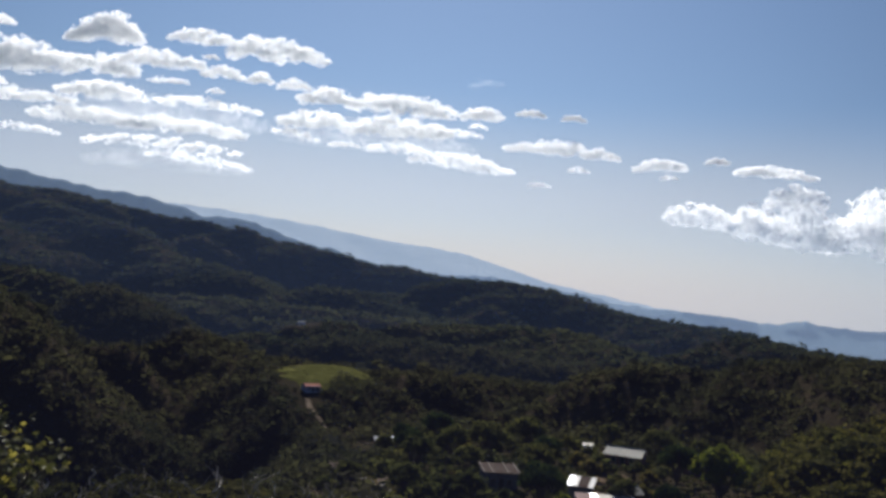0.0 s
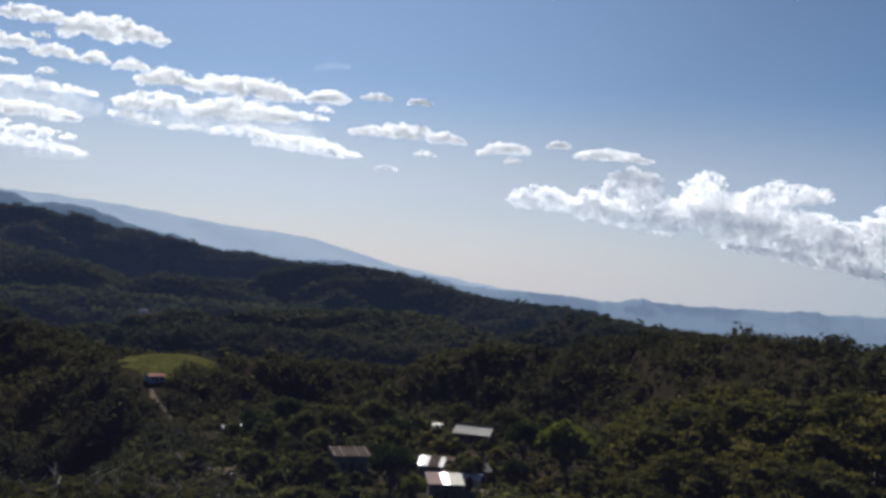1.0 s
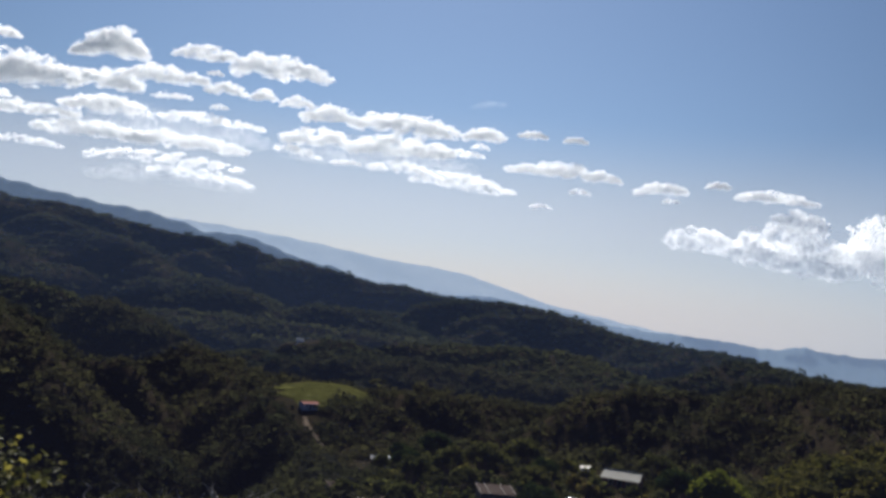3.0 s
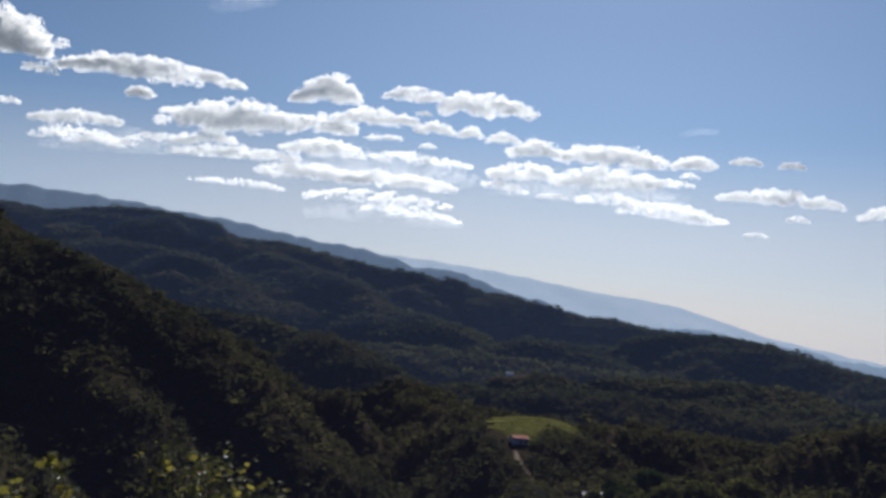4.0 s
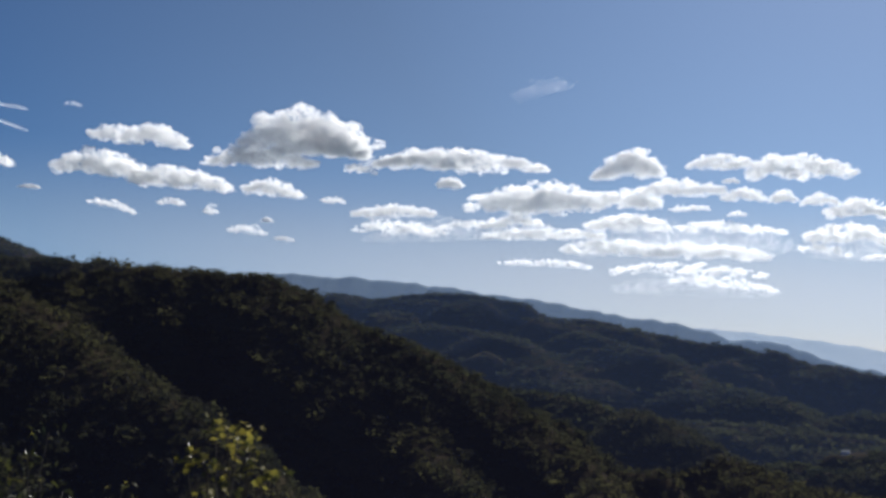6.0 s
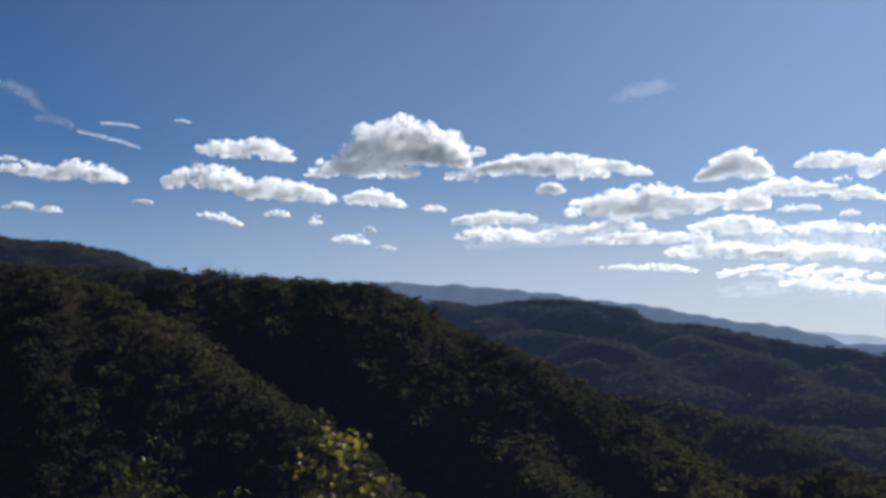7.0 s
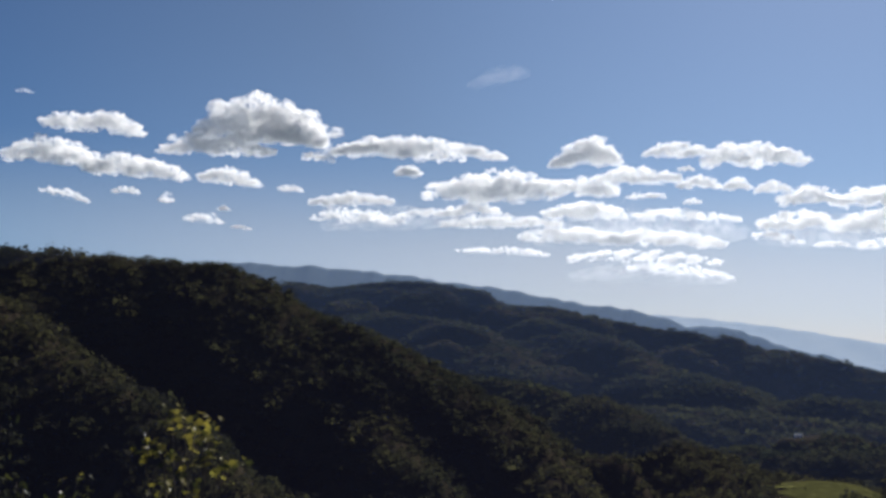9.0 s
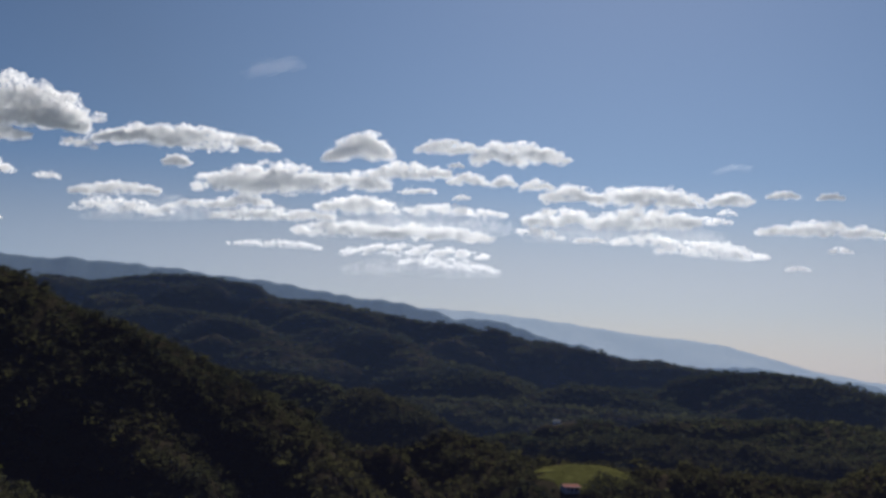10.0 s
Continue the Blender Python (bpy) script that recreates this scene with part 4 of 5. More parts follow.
def opening(parent, name, x, w, z, h, front, pane):
    """A framed window or door set in a front wall at y = front."""
    o = part(name, box(x - w / 2, x + w / 2, front - 0.03, front + 0.05, z, z + h), pane, parent)
    for a, b, c, d in ((x - w / 2 - 0.07, x - w / 2, z, z + h), (x + w / 2, x + w / 2 + 0.07, z, z + h), (x - w / 2 - 0.07, x + w / 2 + 0.07, z + h, z + h + 0.07)):
        part("frame", box(a, b, front - 0.06, front + 0.04, c, d), TIMBER, o)
    return o


def house(az, r, turn, w, d, h, rise, roof, panels, wall, label, windows=((-0.25, 0.9, 1.0), (0.25, 0.9, 1.0)), door=0.0, foot=1.2):
    """A small house: four walls, a gable or shed roof of separate sheets, a door and windows."""
    ob = thing("house", stand(az, r, turn), label, "house", "houses in the valley")
    t = 0.15
    part("wall", box(-w / 2, w / 2, -d / 2, -d / 2 + t, -foot, h), wall, ob)
    back = h + rise if roof == "shed" else h
    part("wall", box(-w / 2, w / 2, d / 2 - t, d / 2, -foot, back), wall, ob)
    for s in (-1, 1):
        a, b = sorted((s * w / 2, s * (w / 2 - t)))
        v, f = box(a, b, -d / 2 + t, d / 2 - t, -foot, h)
        if roof == "shed":
            v[:, 2] = np.where((v[:, 2] > 0) & (v[:, 1] > 0), h + rise, v[:, 2])
        part("wall", (v, f), wall, ob)
        if roof == "gable":
            g = np.array([(x, y, z) for x in (a, b) for y, z in ((-d / 2, h), (d / 2, h), (0, h + rise))])
            part("gable", (g, np.array([(0, 1, 2), (3, 5, 4), (0, 3, 4), (0, 4, 1), (1, 4, 5), (1, 5, 2), (2, 5, 3), (2, 3, 0)])), wall, ob)
    over = 0.35
    edges = np.linspace(-w / 2 - over, w / 2 + over, len(panels) + 1)
    for n, material in enumerate(panels):
        x0, x1 = edges[n], edges[n + 1] + 0.05
        lift = 0.012 * (n % 2)
        if roof == "gable":
            k = rise / (d / 2)
            for s in (-1, 1):
                part("roof_sheet", corrugated(x0, x1, s * (d / 2 + over), h - over * k + 0.06 + lift, 0.0, h + rise + 0.06 + lift), material, ob)
        else:
            k = rise / d
            part("roof_sheet", corrugated(x0, x1, -d / 2 - over, h - over * k + 0.06 + lift, d / 2 + over, h + rise + over * k + 0.06 + lift), material, ob)
    if roof == "gable":
        part("ridge_cap", tube([(-w / 2 - over, 0, h + rise + 0.1), (w / 2 + over, 0, h + rise + 0.1)], [0.09, 0.09]), panels[0], ob)
    for x, z, hh in windows:
        opening(ob, "window", x * w, 0.9, z, hh, -d / 2, GLASS_M)
    if door is not None:
        opening(ob, "door", door * w, 0.85, 0.0, 2.0, -d / 2, DARK_OPENING)
    return ob


house(10.9, 215, -14, 7.4, 5.4, 2.4, 1.25, "gable", [BEIGE_SHEET] * 6, BROWN_WALL, "brown-walled house with a grey zinc gable roof among trees")
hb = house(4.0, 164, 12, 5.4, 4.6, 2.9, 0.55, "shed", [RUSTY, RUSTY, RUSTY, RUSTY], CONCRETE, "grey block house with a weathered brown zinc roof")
for x in (-2.8, -1.4, 1.1, 2.8):
    part("roof_batten", tube([(x, -2.85, 2.97), (x, 2.85, 3.6)], [0.07, 0.07], 4), TIMBER, hb, "pale timber batten")
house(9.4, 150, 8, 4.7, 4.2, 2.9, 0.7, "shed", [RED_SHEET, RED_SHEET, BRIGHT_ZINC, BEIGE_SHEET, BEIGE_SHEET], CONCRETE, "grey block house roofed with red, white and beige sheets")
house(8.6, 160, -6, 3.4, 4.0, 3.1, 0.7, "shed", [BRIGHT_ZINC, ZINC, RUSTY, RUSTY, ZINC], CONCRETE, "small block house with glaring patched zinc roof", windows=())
house(10.9, 168, 30, 4.5, 4.0, 2.3, 1.0, "gable", [RUSTY, RUSTY, BEIGE_SHEET], BROWN_WALL, "small wooden hut with a rusty brown gable roof", windows=(), door=0.2)
house(10.7, 158, -10, 3.6, 2.6, 2.2, 0.3, "shed", [BLUE_SHEET, BLUE_SHEET, BRIGHT_ZINC], BUFF_WALL, "low lean-to with bluish metal roof sheets", windows=())
house(8.8, 232, 5, 1.7, 1.5, 1.9, 0.25, "shed", [BEIGE_SHEET, BEIGE_SHEET], WHITE_WALL, "tiny white shed behind yellowing trees", windows=(), door=None)
house(14.8, 206, -35, 4.0, 3.6, 2.4, 1.2, "gable", [RUSTY] * 4, BROWN_WALL, "brown hut with a rusty roof behind a lime tree", windows=())
house(-6.85, 464, 24, 7.2, 5.2, 2.5, 0.8, "gable", [RED_ROOF] * 5, SHADED_WALL, "white house with shade-tinted walls and a red gable roof beside the pasture")
house(-2.7, 384, 10, 5.5, 4.5, 2.4, 0.9, "gable", [ZINC, RUSTY, ZINC], BROWN_WALL, "brown roadside shack with a dull zinc roof", windows=())
house(-1.8, 386, -12, 4.5, 3.5, 2.2, 0.5, "shed", [BRIGHT_ZINC] * 3, WHITE_WALL, "small roadside shed with a bright zinc roof", windows=())
house(-7.67, 1008, 0, 7.0, 5.0, 3.0, 1.4, "gable", [BEIGE_SHEET] * 3, WHITE_WALL, "far white house among woods on the hill", windows=((-0.25, 1.0, 1.0),))
house(-4.8, 173, 20, 2.8, 2.8, 1.9, 0.4, "shed", [RUSTY, RUSTY, RUSTY], BUFF_WALL, "pale grey hut at the edge of the scrub", windows=())


def water_tank(az, r, up):
    ob = thing("water_tank", stand(az, r), "black plastic water tank beside the patched house", "water tank")
    prof = [(0.0, 0.62), (0.12, 0.66), (0.9, 0.66), (1.0, 0.62), (1.06, 0.66), (1.5, 0.64), (1.75, 0.42), (1.85, 0.22)]
    part("body", tube([(0, 0, up + z) for z, _ in prof], [q for _, q in prof], 18), TANK, ob, smooth=True)
    part("lid", tube([(0, 0, up + 1.85), (0, 0, up + 1.95)], [0.26, 0.24], 14), TANK, ob)
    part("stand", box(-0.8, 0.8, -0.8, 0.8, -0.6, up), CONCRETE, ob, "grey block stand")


water_tank(10.75, 149, 2.2)


def rubble_wall(az, r, turn):
    ob = thing("stone_wall", stand(az, r, turn), "broken pale stone and block wall in the scrub", "wall")
    rng = np.random.default_rng(3)
    x = -2.4
    for row in range(4):
        x = -2.4 + 0.2 * (row % 2)
        while x < 2.2 - row * 0.55:
            w = rng.uniform(0.35, 0.6)
            v, f = box(x, x + w - 0.03, -0.2, 0.2, row * 0.38 - 0.3, row * 0.38 + 0.05)
            v = v + rng.normal(size=v.shape) * 0.03
            part("stone", (v, f), STONE, ob)
            x += w
    return ob


rubble_wall(-2.6, 158, 15)
rubble_wall(-3.3, 166, -20)

# pasture, dirt road, yards and paths
sheet("meadow", [polar(-8.8, 489), polar(-7.7, 490), polar(-6.9, 490), polar(-5.9, 510), polar(-5.0, 526), polar(-4.1, 537)], [4, 28, 64, 54, 38, 30], PASTURE, "sunlit yellow-green pasture on a slope", "meadow", 0.45, 5)
sheet("dirt_road", [polar(-7.0, 452), polar(-6.75, 440), polar(-5.9, 424), polar(-5.7, 408), polar(-4.6, 396), polar(-4.1, 384), polar(-3.0, 376), polar(-1.2, 372)], [2.4, 3.2, 2.4, 3.0, 2.6, 3.4, 2.8, 2.4], DIRT, "pale unpaved road winding past houses", "road", 0.45, 6)
sheet("yard", [polar(9.8, 196), polar(9.5, 180), polar(11.5, 158)], [8, 16, 10], YARD, "bare brown yard soil between houses", "yard", 0.15, 7)
sheet("path", [polar(11.6, 160), polar(12.4, 150), polar(14.2, 146)], [2.2, 2.6, 2.2], DIRT, "trodden pale dirt path", "path", 0.25, 8)
sheet("path", [polar(-4.0, 172), polar(-3.3, 166), polar(-2.2, 174)], [1.6, 2.4, 1.6], DIRT, "short pale dirt track beside rubble walls", "path", 0.25, 11)
sheet("yard", [polar(14.8, 176), polar(15.5, 160), polar(15.8, 150)], [6, 9, 7], YARD, "bare reddish soil under trees", "yard", 0.15, 9)


# ---- trees of the village ----
def crown_leaves(rng, clumps, leaves, radius, tall, size, low, flat=1.0, pads=False):
    """Sprays of leaves in clumps round limb ends: an uneven crown with gaps."""
    pieces, ends = [], []
    for n in range(clumps):
        a = 2.4 * n + rng.uniform(-0.4, 0.4)
        q = radius * math.sqrt((n + 0.5) / clumps) * 0.78
        z = low + (tall - low) * (1 - 0.62 * (q / radius) ** 2) * rng.uniform(0.62, 0.95)
        c = np.array((q * math.cos(a), q * math.sin(a), z))
        ends.append(c)
        rad = radius * (rng.uniform(0.09, 0.18) if pads else rng.uniform(0.24, 0.40))
        v, f = leaf_quads(rng, leaves // clumps, rad, size, 0.75 * flat, 0.0 if pads else 0.25, 0.2 if pads else 0.0)
        pieces.append((v + c, f))
        core, cf = ICO[1]
        pieces.append((core * rad * 0.62 * np.array((1, 1, 0.75 * flat)) * (1 + 0.15 * rng.normal(size=(len(core), 1))) + c, cf))
    return stack(pieces), ends


def limbs(rng, ends, thick, fork):
    pieces = [tube([(0, 0, -0.6), (0.05, 0, fork * 0.5), (rng.normal() * 0.1, rng.normal() * 0.1, fork)], [thick * 1.3, thick, thick * 0.85], 8)]
    for e in ends:
        m = np.array((e[0] * 0.45, e[1] * 0.45, fork + (e[2] - fork) * 0.6)) + rng.normal(size=3) * 0.15
        pieces.append(tube([(0, 0, fork * 0.9), m, e], [thick * 0.5, thick * 0.3, thick * 0.08], 5))
    return stack(pieces)


def tree(seed, label, material, radius, tall, clumps, leaves, size, low=0.35, flat=1.0, category="tree", bark=None, pads=False):
    rng = np.random.default_rng(seed)
    ob = thing("tree", pose(0, 0, 0), label, category, "trees of the village")
    (v, f), ends = crown_leaves(rng, clumps, leaves, radius, tall, size, tall * low, flat, pads)
    part("trunk", limbs(rng, ends[::2] if pads else ends, 0.035 * tall, tall * low * 0.9), bark or BARK, ob, smooth=True)
    part("crown", (v, f), material, ob)
    return ob


TREES = {
    "lime": tree(1, "bright yellow-green round tree in the village", LIME_LEAF, 4.4, 8.5, 26, 4400, 0.24, 0.12),
    "dark": tree(2, "dense dark green mango tree with a round crown", DARK_LEAF, 3.4, 8.0, 18, 3400, 0.24, 0.15),
    "green": tree(3, "leafy green broadleaf tree with uneven crown", VILLAGE_LEAF, 4.0, 8.0, 18, 2600, 0.26, 0.22),
    "green_b": tree(4, "slender green tree with an open crown", VILLAGE_LEAF, 3.4, 7.0, 14, 2000, 0.26, 0.2),
    "young": tree(5, "small yellowing tree near sheds", SPREAD_LEAF, 2.0, 5.0, 10, 1100, 0.2, 0.2),
    "bush": tree(6, "low rounded green bush beside houses", VILLAGE_LEAF, 2.0, 2.8, 10, 800, 0.28, 0.2, category="bush"),
    "dry": tree(7, "dry brownish bush on bare soil", DRY_LEAF, 1.6, 2.2, 8, 450, 0.24, 0.2, category="bush"),
    "spread": tree(8, "wide spreading tree with layered yellow-green crown", SPREAD_LEAF, 10.0, 13.0, 170, 20000, 0.17, 0.2, 0.62, pads=True),
    "spread_b": tree(9, "broad flat-topped tree with olive foliage", SPREAD_LEAF, 9.0, 12.0, 150, 18000, 0.17, 0.2, 0.62, pads=True),
}
USED = set()


def plant(kind, az, r, size=1.0, turn=None, sink=0.0):
    rng = random.Random(int(az * 131 + r * 17))
    p = polar(az, r)
    m = pose(p[0], p[1], ground_at(p[0], p[1]) - sink, 0, 0, rng.uniform(0, 360) if turn is None else turn) @ Matrix.Scale(size, 4)
    if kind not in USED:
        USED.add(kind)
        TREES[kind].matrix_basis = m
        return TREES[kind]
    return copy_thing(TREES[kind], m)


for kind, az, r, size in (
        ("lime", 16.0, 182, 1.2), ("dark", 13.7, 188, 1.15), ("dark", 6.4, 146, 0.95), ("young", 7.7, 208, 1.0), ("green", 5.4, 206, 1.05), ("green", 3.2, 196, 1.0),
        ("green_b", 1.2, 190, 1.0), ("green", -0.6, 178, 0.8), ("green_b", 2.2, 172, 0.8), ("green_b", 6.9, 196, 0.7), ("bush", 9.6, 196, 1.0), ("bush", 11.4, 192, 1.1),
        ("dry", 8.4, 200, 1.3), ("dry", 9.0, 188, 1.2), ("dry", 12.2, 186, 1.1), ("bush", 12.6, 176, 0.9), ("dry", 11.9, 172, 1.2), ("dry", 13.4, 166, 1.3), ("dry", 15.2, 160, 1.2),
        ("green_b", 18.6, 178, 0.75), ("green", 19.2, 205, 1.0), ("green_b", 14.9, 214, 0.9), ("bush", 14.0, 158, 0.9), ("green", 12.6, 232, 0.9), ("green_b", 10.0, 238, 0.9),
        ("lime", 13.2, 140, 0.35), ("bush", 12.2, 139, 0.9), ("lime", 7.6, 140, 0.45), ("green_b", 2.6, 150, 0.7), ("bush", 4.6, 146, 1.1), ("bush", 1.6, 152, 1.2),
        ("green_b", -1.2, 150, 0.75), ("bush", -0.2, 146, 1.0), ("dark", -1.0, 190, 0.8), ("dark", 0.4, 205, 0.9), ("green_b", -4.4, 158, 0.7), ("bush", -5.6, 150, 1.1),
        ("spread", 33.5, 96, 1.38), ("spread_b", 27.5, 100, 1.42), ("spread", 24.0, 106, 0.95), ("spread_b", 38.5, 92, 1.2), ("spread_b", 31.5, 78, 0.85), ("spread", 25.0, 82, 0.8),
        ("spread_b", 23.5, 70, 0.5), ("spread_b", 29.0, 66, 0.5), ("green_b", 19.5, 80, 0.7), ("spread_b", 21.0, 112, 0.6), ("young", 19.4, 124, 1.0), ("bush", 17.4, 138, 1.2), ("bush", 15.6, 140, 1.2)):
    plant(kind, az, r, size)

# low growth on the open ground of the village
def undergrowth(label, seed, count, tall, material):
    rng = np.random.default_rng(seed)
    az, r = rng.uniform(-4, 20, count), rng.uniform(138, 236, count)
    xy = np.c_[r * np.sin(np.radians(az)), r * np.cos(np.radians(az))]
    for x, y in HOMES:
        xy = xy[np.hypot(xy[:, 0] - x, xy[:, 1] - y) > 4.6]
    z, pieces = height(xy), []
    for (x, y), h in zip(xy, z):
        v, f = SCRUB[int(rng.integers(len(SCRUB)))]
        pieces.append((v * tall * rng.uniform(0.5, 1.3) * np.array((1.5, 1.5, 1.0)) + np.array((x, y, h - 0.15)), f))
    return tagged(new("undergrowth", mesh_from("undergrowth", *stack(pieces), material)), label, "undergrowth", kind="stuff")


HOMES = [(ob.matrix_basis.translation.x, ob.matrix_basis.translation.y) for ob in scene.objects if ob.name.startswith("house")]
SCRUB = [wood_crown(np.random.default_rng(s), 2, 34, 0.11, 0.9) for s in (1, 2, 3, 4)]
undergrowth("low green scrub and garden plants between houses", 5, 900, 1.3, VILLAGE_LEAF)
undergrowth("dry brownish weeds on the village ground", 6, 700, 0.9, DRY_LEAF)

# more bushes and small trees between the houses
rng_v = random.Random(77)
for n in range(46):
    az, r = rng_v.uniform(-3, 18), rng_v.uniform(150, 240)
    p = polar(az, r)
    if any(math.hypot(p[0] - x, p[1] - y) < rad * 0.85 for x, y, rad in CLEAR):
        continue
    plant(rng_v.choice(["bush", "green_b", "bush", "dry", "green", "dark"]), az, r, rng_v.uniform(0.5, 0.85))




def palm(az, r, tall):
    """A small coconut palm: a ringed, leaning trunk and arching fronds of narrow leaflets."""
    rng = np.random.default_rng(61)
    ob = thing("palm_tree", stand(az, r), "small palm tree with arching feathery fronds", "palm tree")
    k = np.linspace(0, 1, 9)
    part("trunk", tube(np.c_[0.5 * k ** 2, 0.2 * k, tall * k - 0.3], 0.16 - 0.06 * k, 8), BARK, ob, smooth=True)
    head = np.array((0.5, 0.2, tall - 0.3))
    for n in range(15):
        a, lift = 2.4 * n, rng.uniform(0.1, 1.1)
        out = np.array((math.cos(a), math.sin(a), 0))
        u = np.linspace(0, 1, 9)[:, None]
        spine = head + out * 2.3 * u + np.array((0, 0, 1)) * (lift * 1.6 * u - (1.1 + lift) * u * u)
        side = np.cross(out, (0, 0, 1))
        pieces = [tube(spine, 0.03 * (1.1 - u[:, 0]), 4)]
        for i in range(1, 9):
            for s in (-1, 1):
                base, w = spine[i], 0.62 * math.sin(math.pi * (0.15 + 0.8 * i / 9))
                tip = base + side * s * w + out * 0.28 - np.array((0, 0, 0.22))
                pieces.append((np.array([base - out * 0.07, base + out * 0.07, tip]), np.array([(0, 1, 2)])))
        part("frond", stack(pieces), VILLAGE_LEAF, ob)
    return ob


palm(0.9, 150, 7.0)
palm(13.0, 225, 6.5)


# ---- plants at the camera's feet ----
def lobed_leaf(size, lobes=5):
    """A lobed leaf, folded a little along its middle, with its stalk at the origin."""
    rim = []
    for k in range(lobes * 2 + 1):
        g = math.radians(-140 + 280 * k / (lobes * 2))
        q = size * ((1.0 - 0.25 * abs(k - lobes) / lobes) if k % 2 else 0.5)
        rim.append((q * math.sin(g), 0.45 * size + q * math.cos(g) * 0.75, 0.10 * size * abs(math.sin(g)) - 0.12 * q * (1 if k % 2 else 0)))
    v = np.array([(0, 0.40 * size, 0.0), (0, 0, 0.0)] + rim)
    f = [(0, 2 + k + 1, 2 + k) for k in range(lobes * 2)] + [(1, 2, 0), (1, 0, 2 + lobes * 2)]
    return v, np.array(f)


def slim_leaf(size):
    v = np.array([(0, 0, 0), (0.16, 0.35, 0.03), (0.14, 0.7, -0.02), (0, 1.0, -0.12), (-0.14, 0.7, -0.02), (-0.16, 0.35, 0.03), (0, 0.5, -0.02)]) * size
    return v, np.array([(0, 6, 1), (1, 6, 2), (2, 6, 3), (3, 6, 4), (4, 6, 5), (5, 6, 0)][::1])[:, ::-1]


LOBED = {m.name: mesh_from("leaf", *lobed_leaf(1.0), m, False) for m in (YELLOW_LEAF, SHRUB_LEAF)}
SLIM = {m.name: mesh_from("leaf", *slim_leaf(1.0), m, False) for m in (YELLOW_LEAF, SHRUB_LEAF)}


def leafy_shrub(name, label, category, az, r, tips, leaf_size, per_tip, shapes, yellow, seed, spread=0.13, stem=0.012):
    """A shrub rooted at az, r with a branch to each tip, given in degrees right and up, and leaves of its own at the ends."""
    rng = np.random.default_rng(seed)
    base = polar(az, r)
    base[2] = ground_at(base[0], base[1])
    ob = thing(name, pose(*base), label, category)
    root = np.array((0, 0, -0.05))
    for n, (ta, te) in enumerate(tips):
        rr_ = r * rng.uniform(0.93, 1.07)
        tip = polar(ta, rr_, rr_ * math.tan(radians(te)) - 0.04) - base
        bow = np.array((tip[0] * 0.35, tip[1] * 0.35, tip[2] * 0.6)) + rng.normal(size=3) * 0.06
        high = tip * 0.8 + bow * 0.2 + rng.normal(size=3) * 0.03
        part("branch", tube([root + rng.normal(size=3) * 0.03 * np.array((1, 1, 0)), bow, high, tip], [stem, stem * 0.7, stem * 0.45, stem * 0.25], 5), BARK, ob, smooth=True)
        for k in range(per_tip):
            back = rng.uniform(0, 0.35) if k else 0.0
            p = tip * (1 - back) + high * back + rng.normal(size=3) * spread * np.array((0.55, 0.55, 0.45))
            mat = YELLOW_LEAF if rng.uniform() < yellow else SHRUB_LEAF
            leaf = new("leaf", shapes[mat.name])
            leaf.parent = ob
            e = Euler((rng.uniform(-1.3, 0.5), rng.uniform(-0.6, 0.6), rng.uniform(0, 6.28)))
            leaf.matrix_basis = Matrix.LocRotScale(Vector(p), e, Vector((1, 1, 1)) * leaf_size * rng.uniform(0.65, 1.25))
    return ob


leafy_shrub("shrub", "thin shrub with sunlit yellow-green lobed leaves", "shrub", -40.5, 7.0,
            [(-41.4, -2.95), (-40.9, -3.4), (-40.1, -3.3), (-39.7, -3.8), (-39.1, -4.3), (-40.2, -4.2), (-42.5, -4.6), (-42.1, -5.1), (-38.0, -5.6), (-38.5, -5.3),
             (-39.5, -5.2), (-40.9, -5.6), (-41.7, -6.7), (-40.1, -6.8), (-41.5, -7.8), (-39.4, -8.0)], 0.044, 12, LOBED, 0.65, 41, 0.085)
leafy_shrub("shrub", "leafy vine-like shrub with yellow and green lobed leaves", "shrub", -24.2, 5.6,
            [(-26.2, -8.2), (-25.5, -7.85), (-23.4, -8.1), (-22.7, -8.5), (-24.2, -8.6), (-25.1, -9.2), (-26.3, -9.4), (-23.5, -9.1), (-22.5, -9.4), (-21.8, -9.6),
             (-19.8, -9.85), (-21.1, -10.1), (-23.4, -11.1), (-21.5, -11.2), (-24.8, -10.2), (-26.6, -10.8), (-22.6, -12.2), (-25.0, -12.0)], 0.031, 26, LOBED, 0.16, 42, 0.13)
leafy_shrub("shrub", "slender shrub topped by two yellow leaves", "shrub", -31.8, 5.8,
            [(-31.9, -8.5), (-31.3, -8.9), (-33.0, -10.1), (-34.1, -10.4), (-31.0, -10.2), (-35.5, -10.6), (-37.4, -10.0), (-32.2, -11.0)], 0.055, 10, LOBED, 0.6, 43, 0.06)
leafy_shrub("weed", "tall green weed with narrow upright leaves", "weed", -50.8, 8.0,
            [(-50.9, -4.95), (-49.9, -4.1), (-52.3, -5.5), (-50.2, -5.95), (-51.4, -5.9), (-48.9, -7.0), (-51.9, -6.5), (-50.6, -6.8), (-49.6, -7.4), (-52.8, -7.2), (-51.2, -7.5)], 0.07, 14, SLIM, 0.08, 44, 0.12, 0.008)
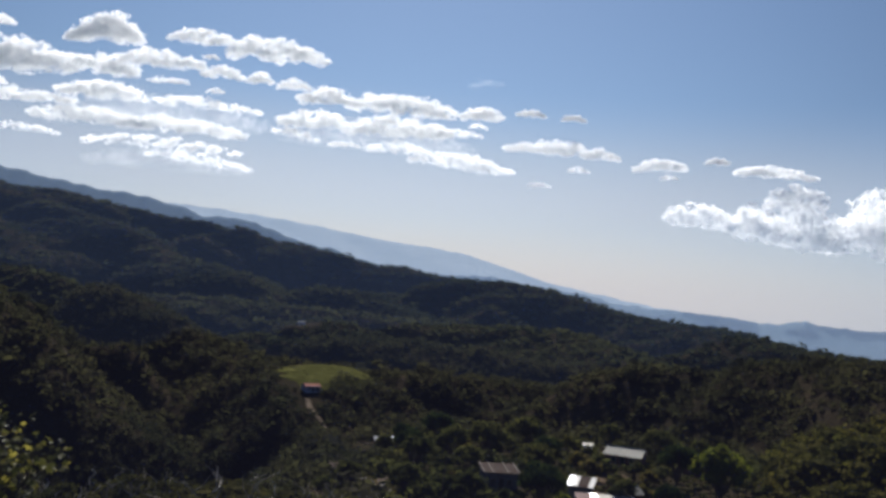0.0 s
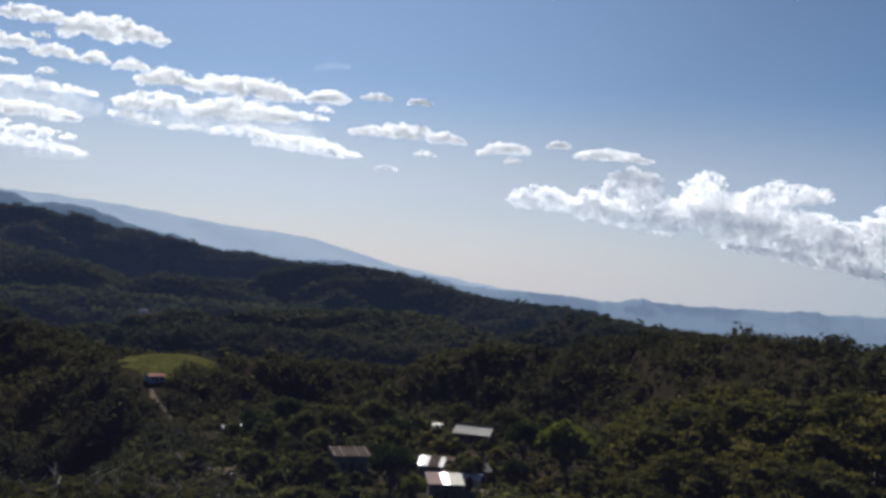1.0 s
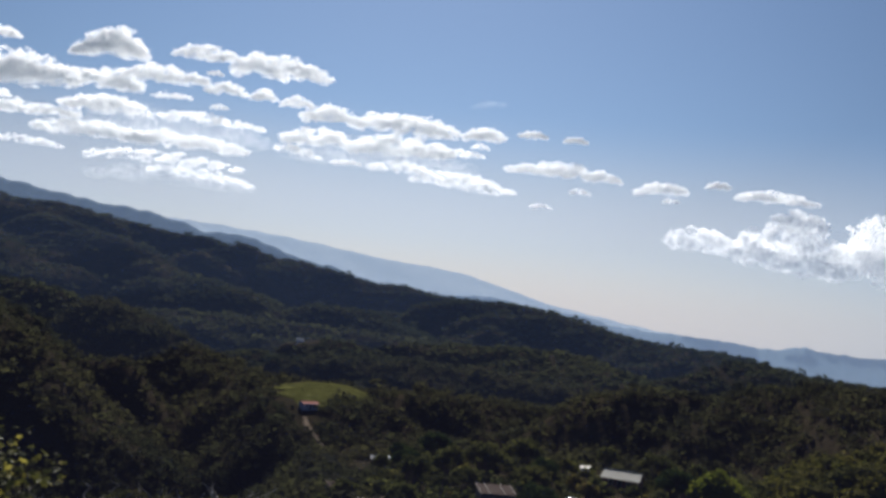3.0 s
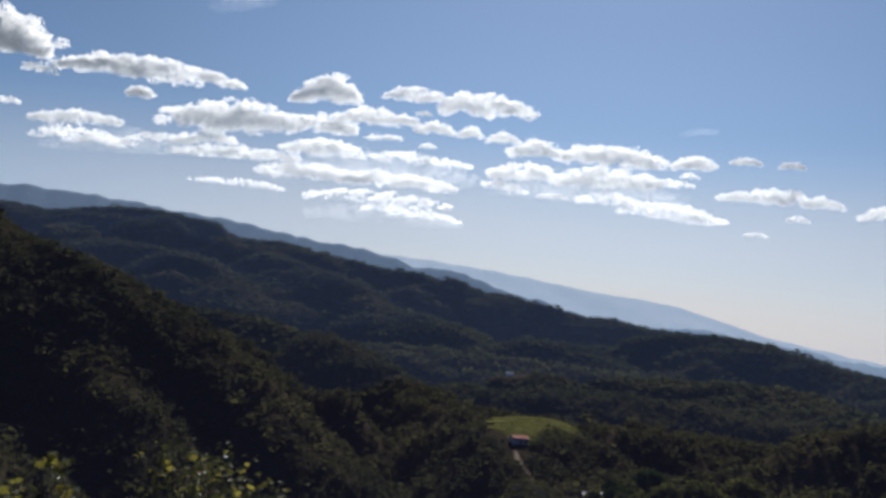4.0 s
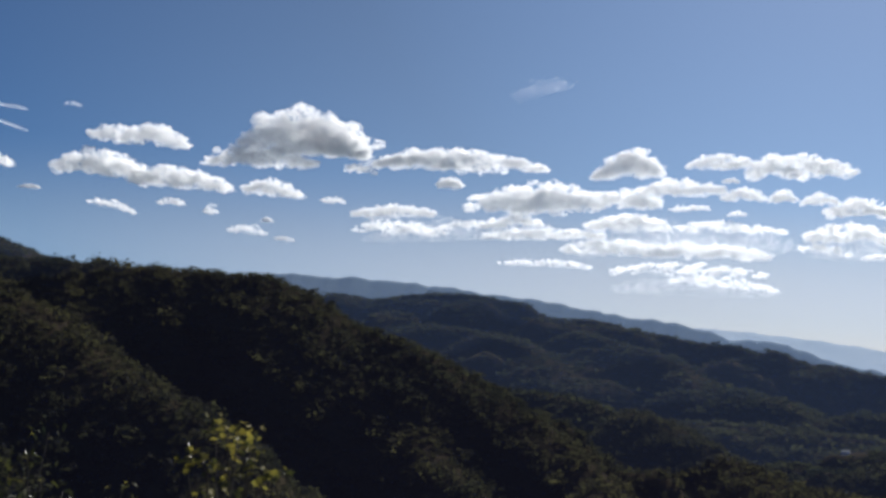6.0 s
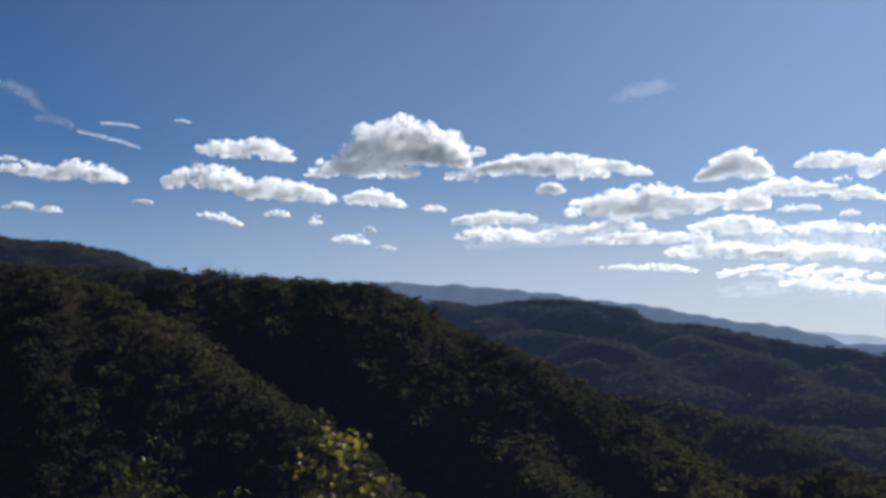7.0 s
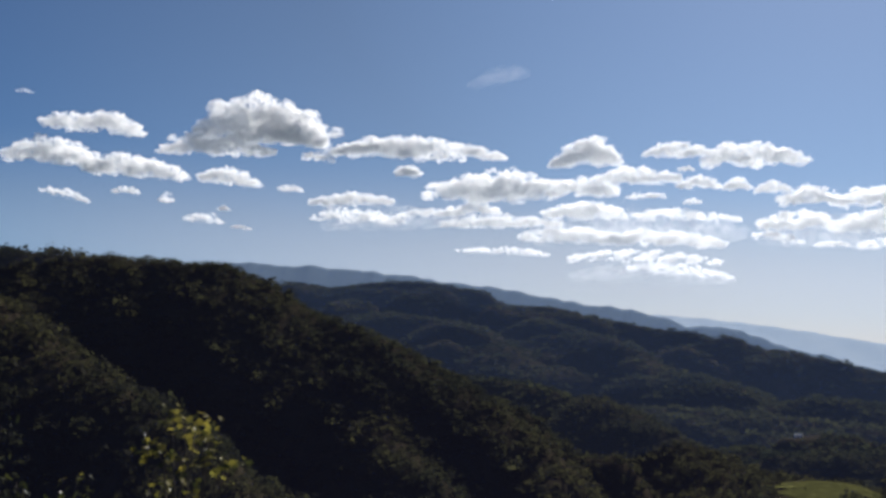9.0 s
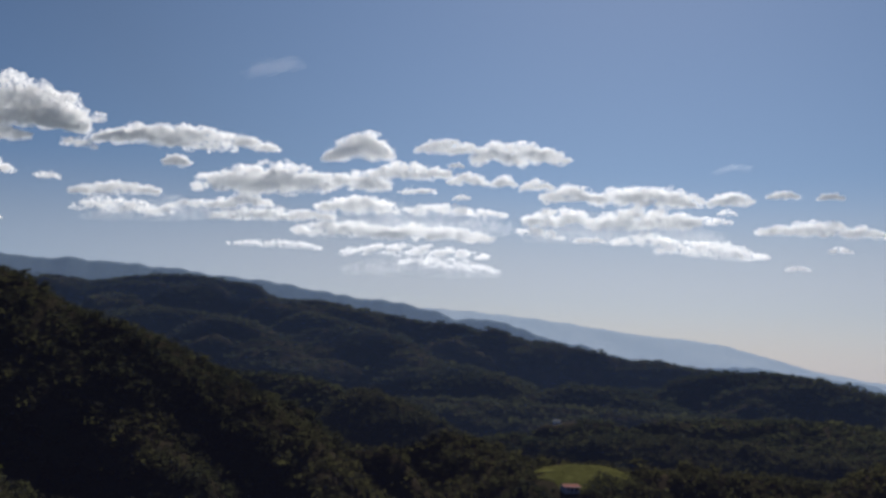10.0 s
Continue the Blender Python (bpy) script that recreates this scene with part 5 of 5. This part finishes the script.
leafy_shrub("weed", "small green sprig with narrow leaves", "weed", -46.0, 8.2, [(-46.0, -6.6), (-45.4, -7.2), (-46.6, -7.4)], 0.08, 9, SLIM, 0.2, 45, 0.10, 0.006)


THORN_LEAF = leaf_material("thorn_leaves", (0.022, 0.024, 0.012), (0.042, 0.042, 0.020), (0.075, 0.070, 0.032), 0.35, 0.3)


def thorn_tree(seed):
    """Scrub with loose yellowish sprays and pale, bare, crooked branches that stick out."""
    rng = np.random.default_rng(seed)
    ob = thing("thorn_tree", pose(0, 0, 0), "scrubby thorn tree with bare pale branches", "thorn tree", "thorn scrub below the viewpoint")
    (v, f), ends = crown_leaves(rng, 18, 2400, 2.8, 4.2, 0.10, 1.4, 0.5)
    part("trunk", limbs(rng, ends[:9], 0.10, 1.3), BARK, ob, smooth=True)
    part("crown", (v, f), THORN_LEAF, ob)
    for n in range(16):
        a, q = rng.uniform(0, 6.28), rng.uniform(0.6, 2.3)
        p = np.array((q * math.cos(a), q * math.sin(a), rng.uniform(2.4, 3.3)))
        pts = [p]
        for k in range(4):
            p = p + np.array((rng.normal() * 0.34, rng.normal() * 0.34, rng.uniform(0.05, 0.5)))
            pts.append(p)
        part("dead_branch", tube(pts, [0.042, 0.036, 0.03, 0.022, 0.01], 5), PALE_BARK, ob, "bare pale dead branch")
    return ob


thorns = [thorn_tree(n) for n in (1, 2, 3)]
for n, (az, r, size) in enumerate(((-16.5, 62, 1.0), (-13.4, 58, 0.95), (-10.2, 64, 1.05), (-7.2, 60, 0.95), (-4.4, 63, 0.9), (-1.8, 66, 0.75), (-19.5, 60, 0.85))):
    p = polar(az, r)
    m = pose(p[0], p[1], ground_at(p[0], p[1]) - 0.1, 0, 0, 70 * n) @ Matrix.Scale(size, 4)
    if n < 3:
        thorns[n].matrix_basis = m
    else:
        copy_thing(thorns[n % 3], m)
for az, r, size in ((-58.5, 27, 0.8), (-55.8, 29, 0.7), (-61.0, 26, 0.9)):
    plant("bush", az, r, size)
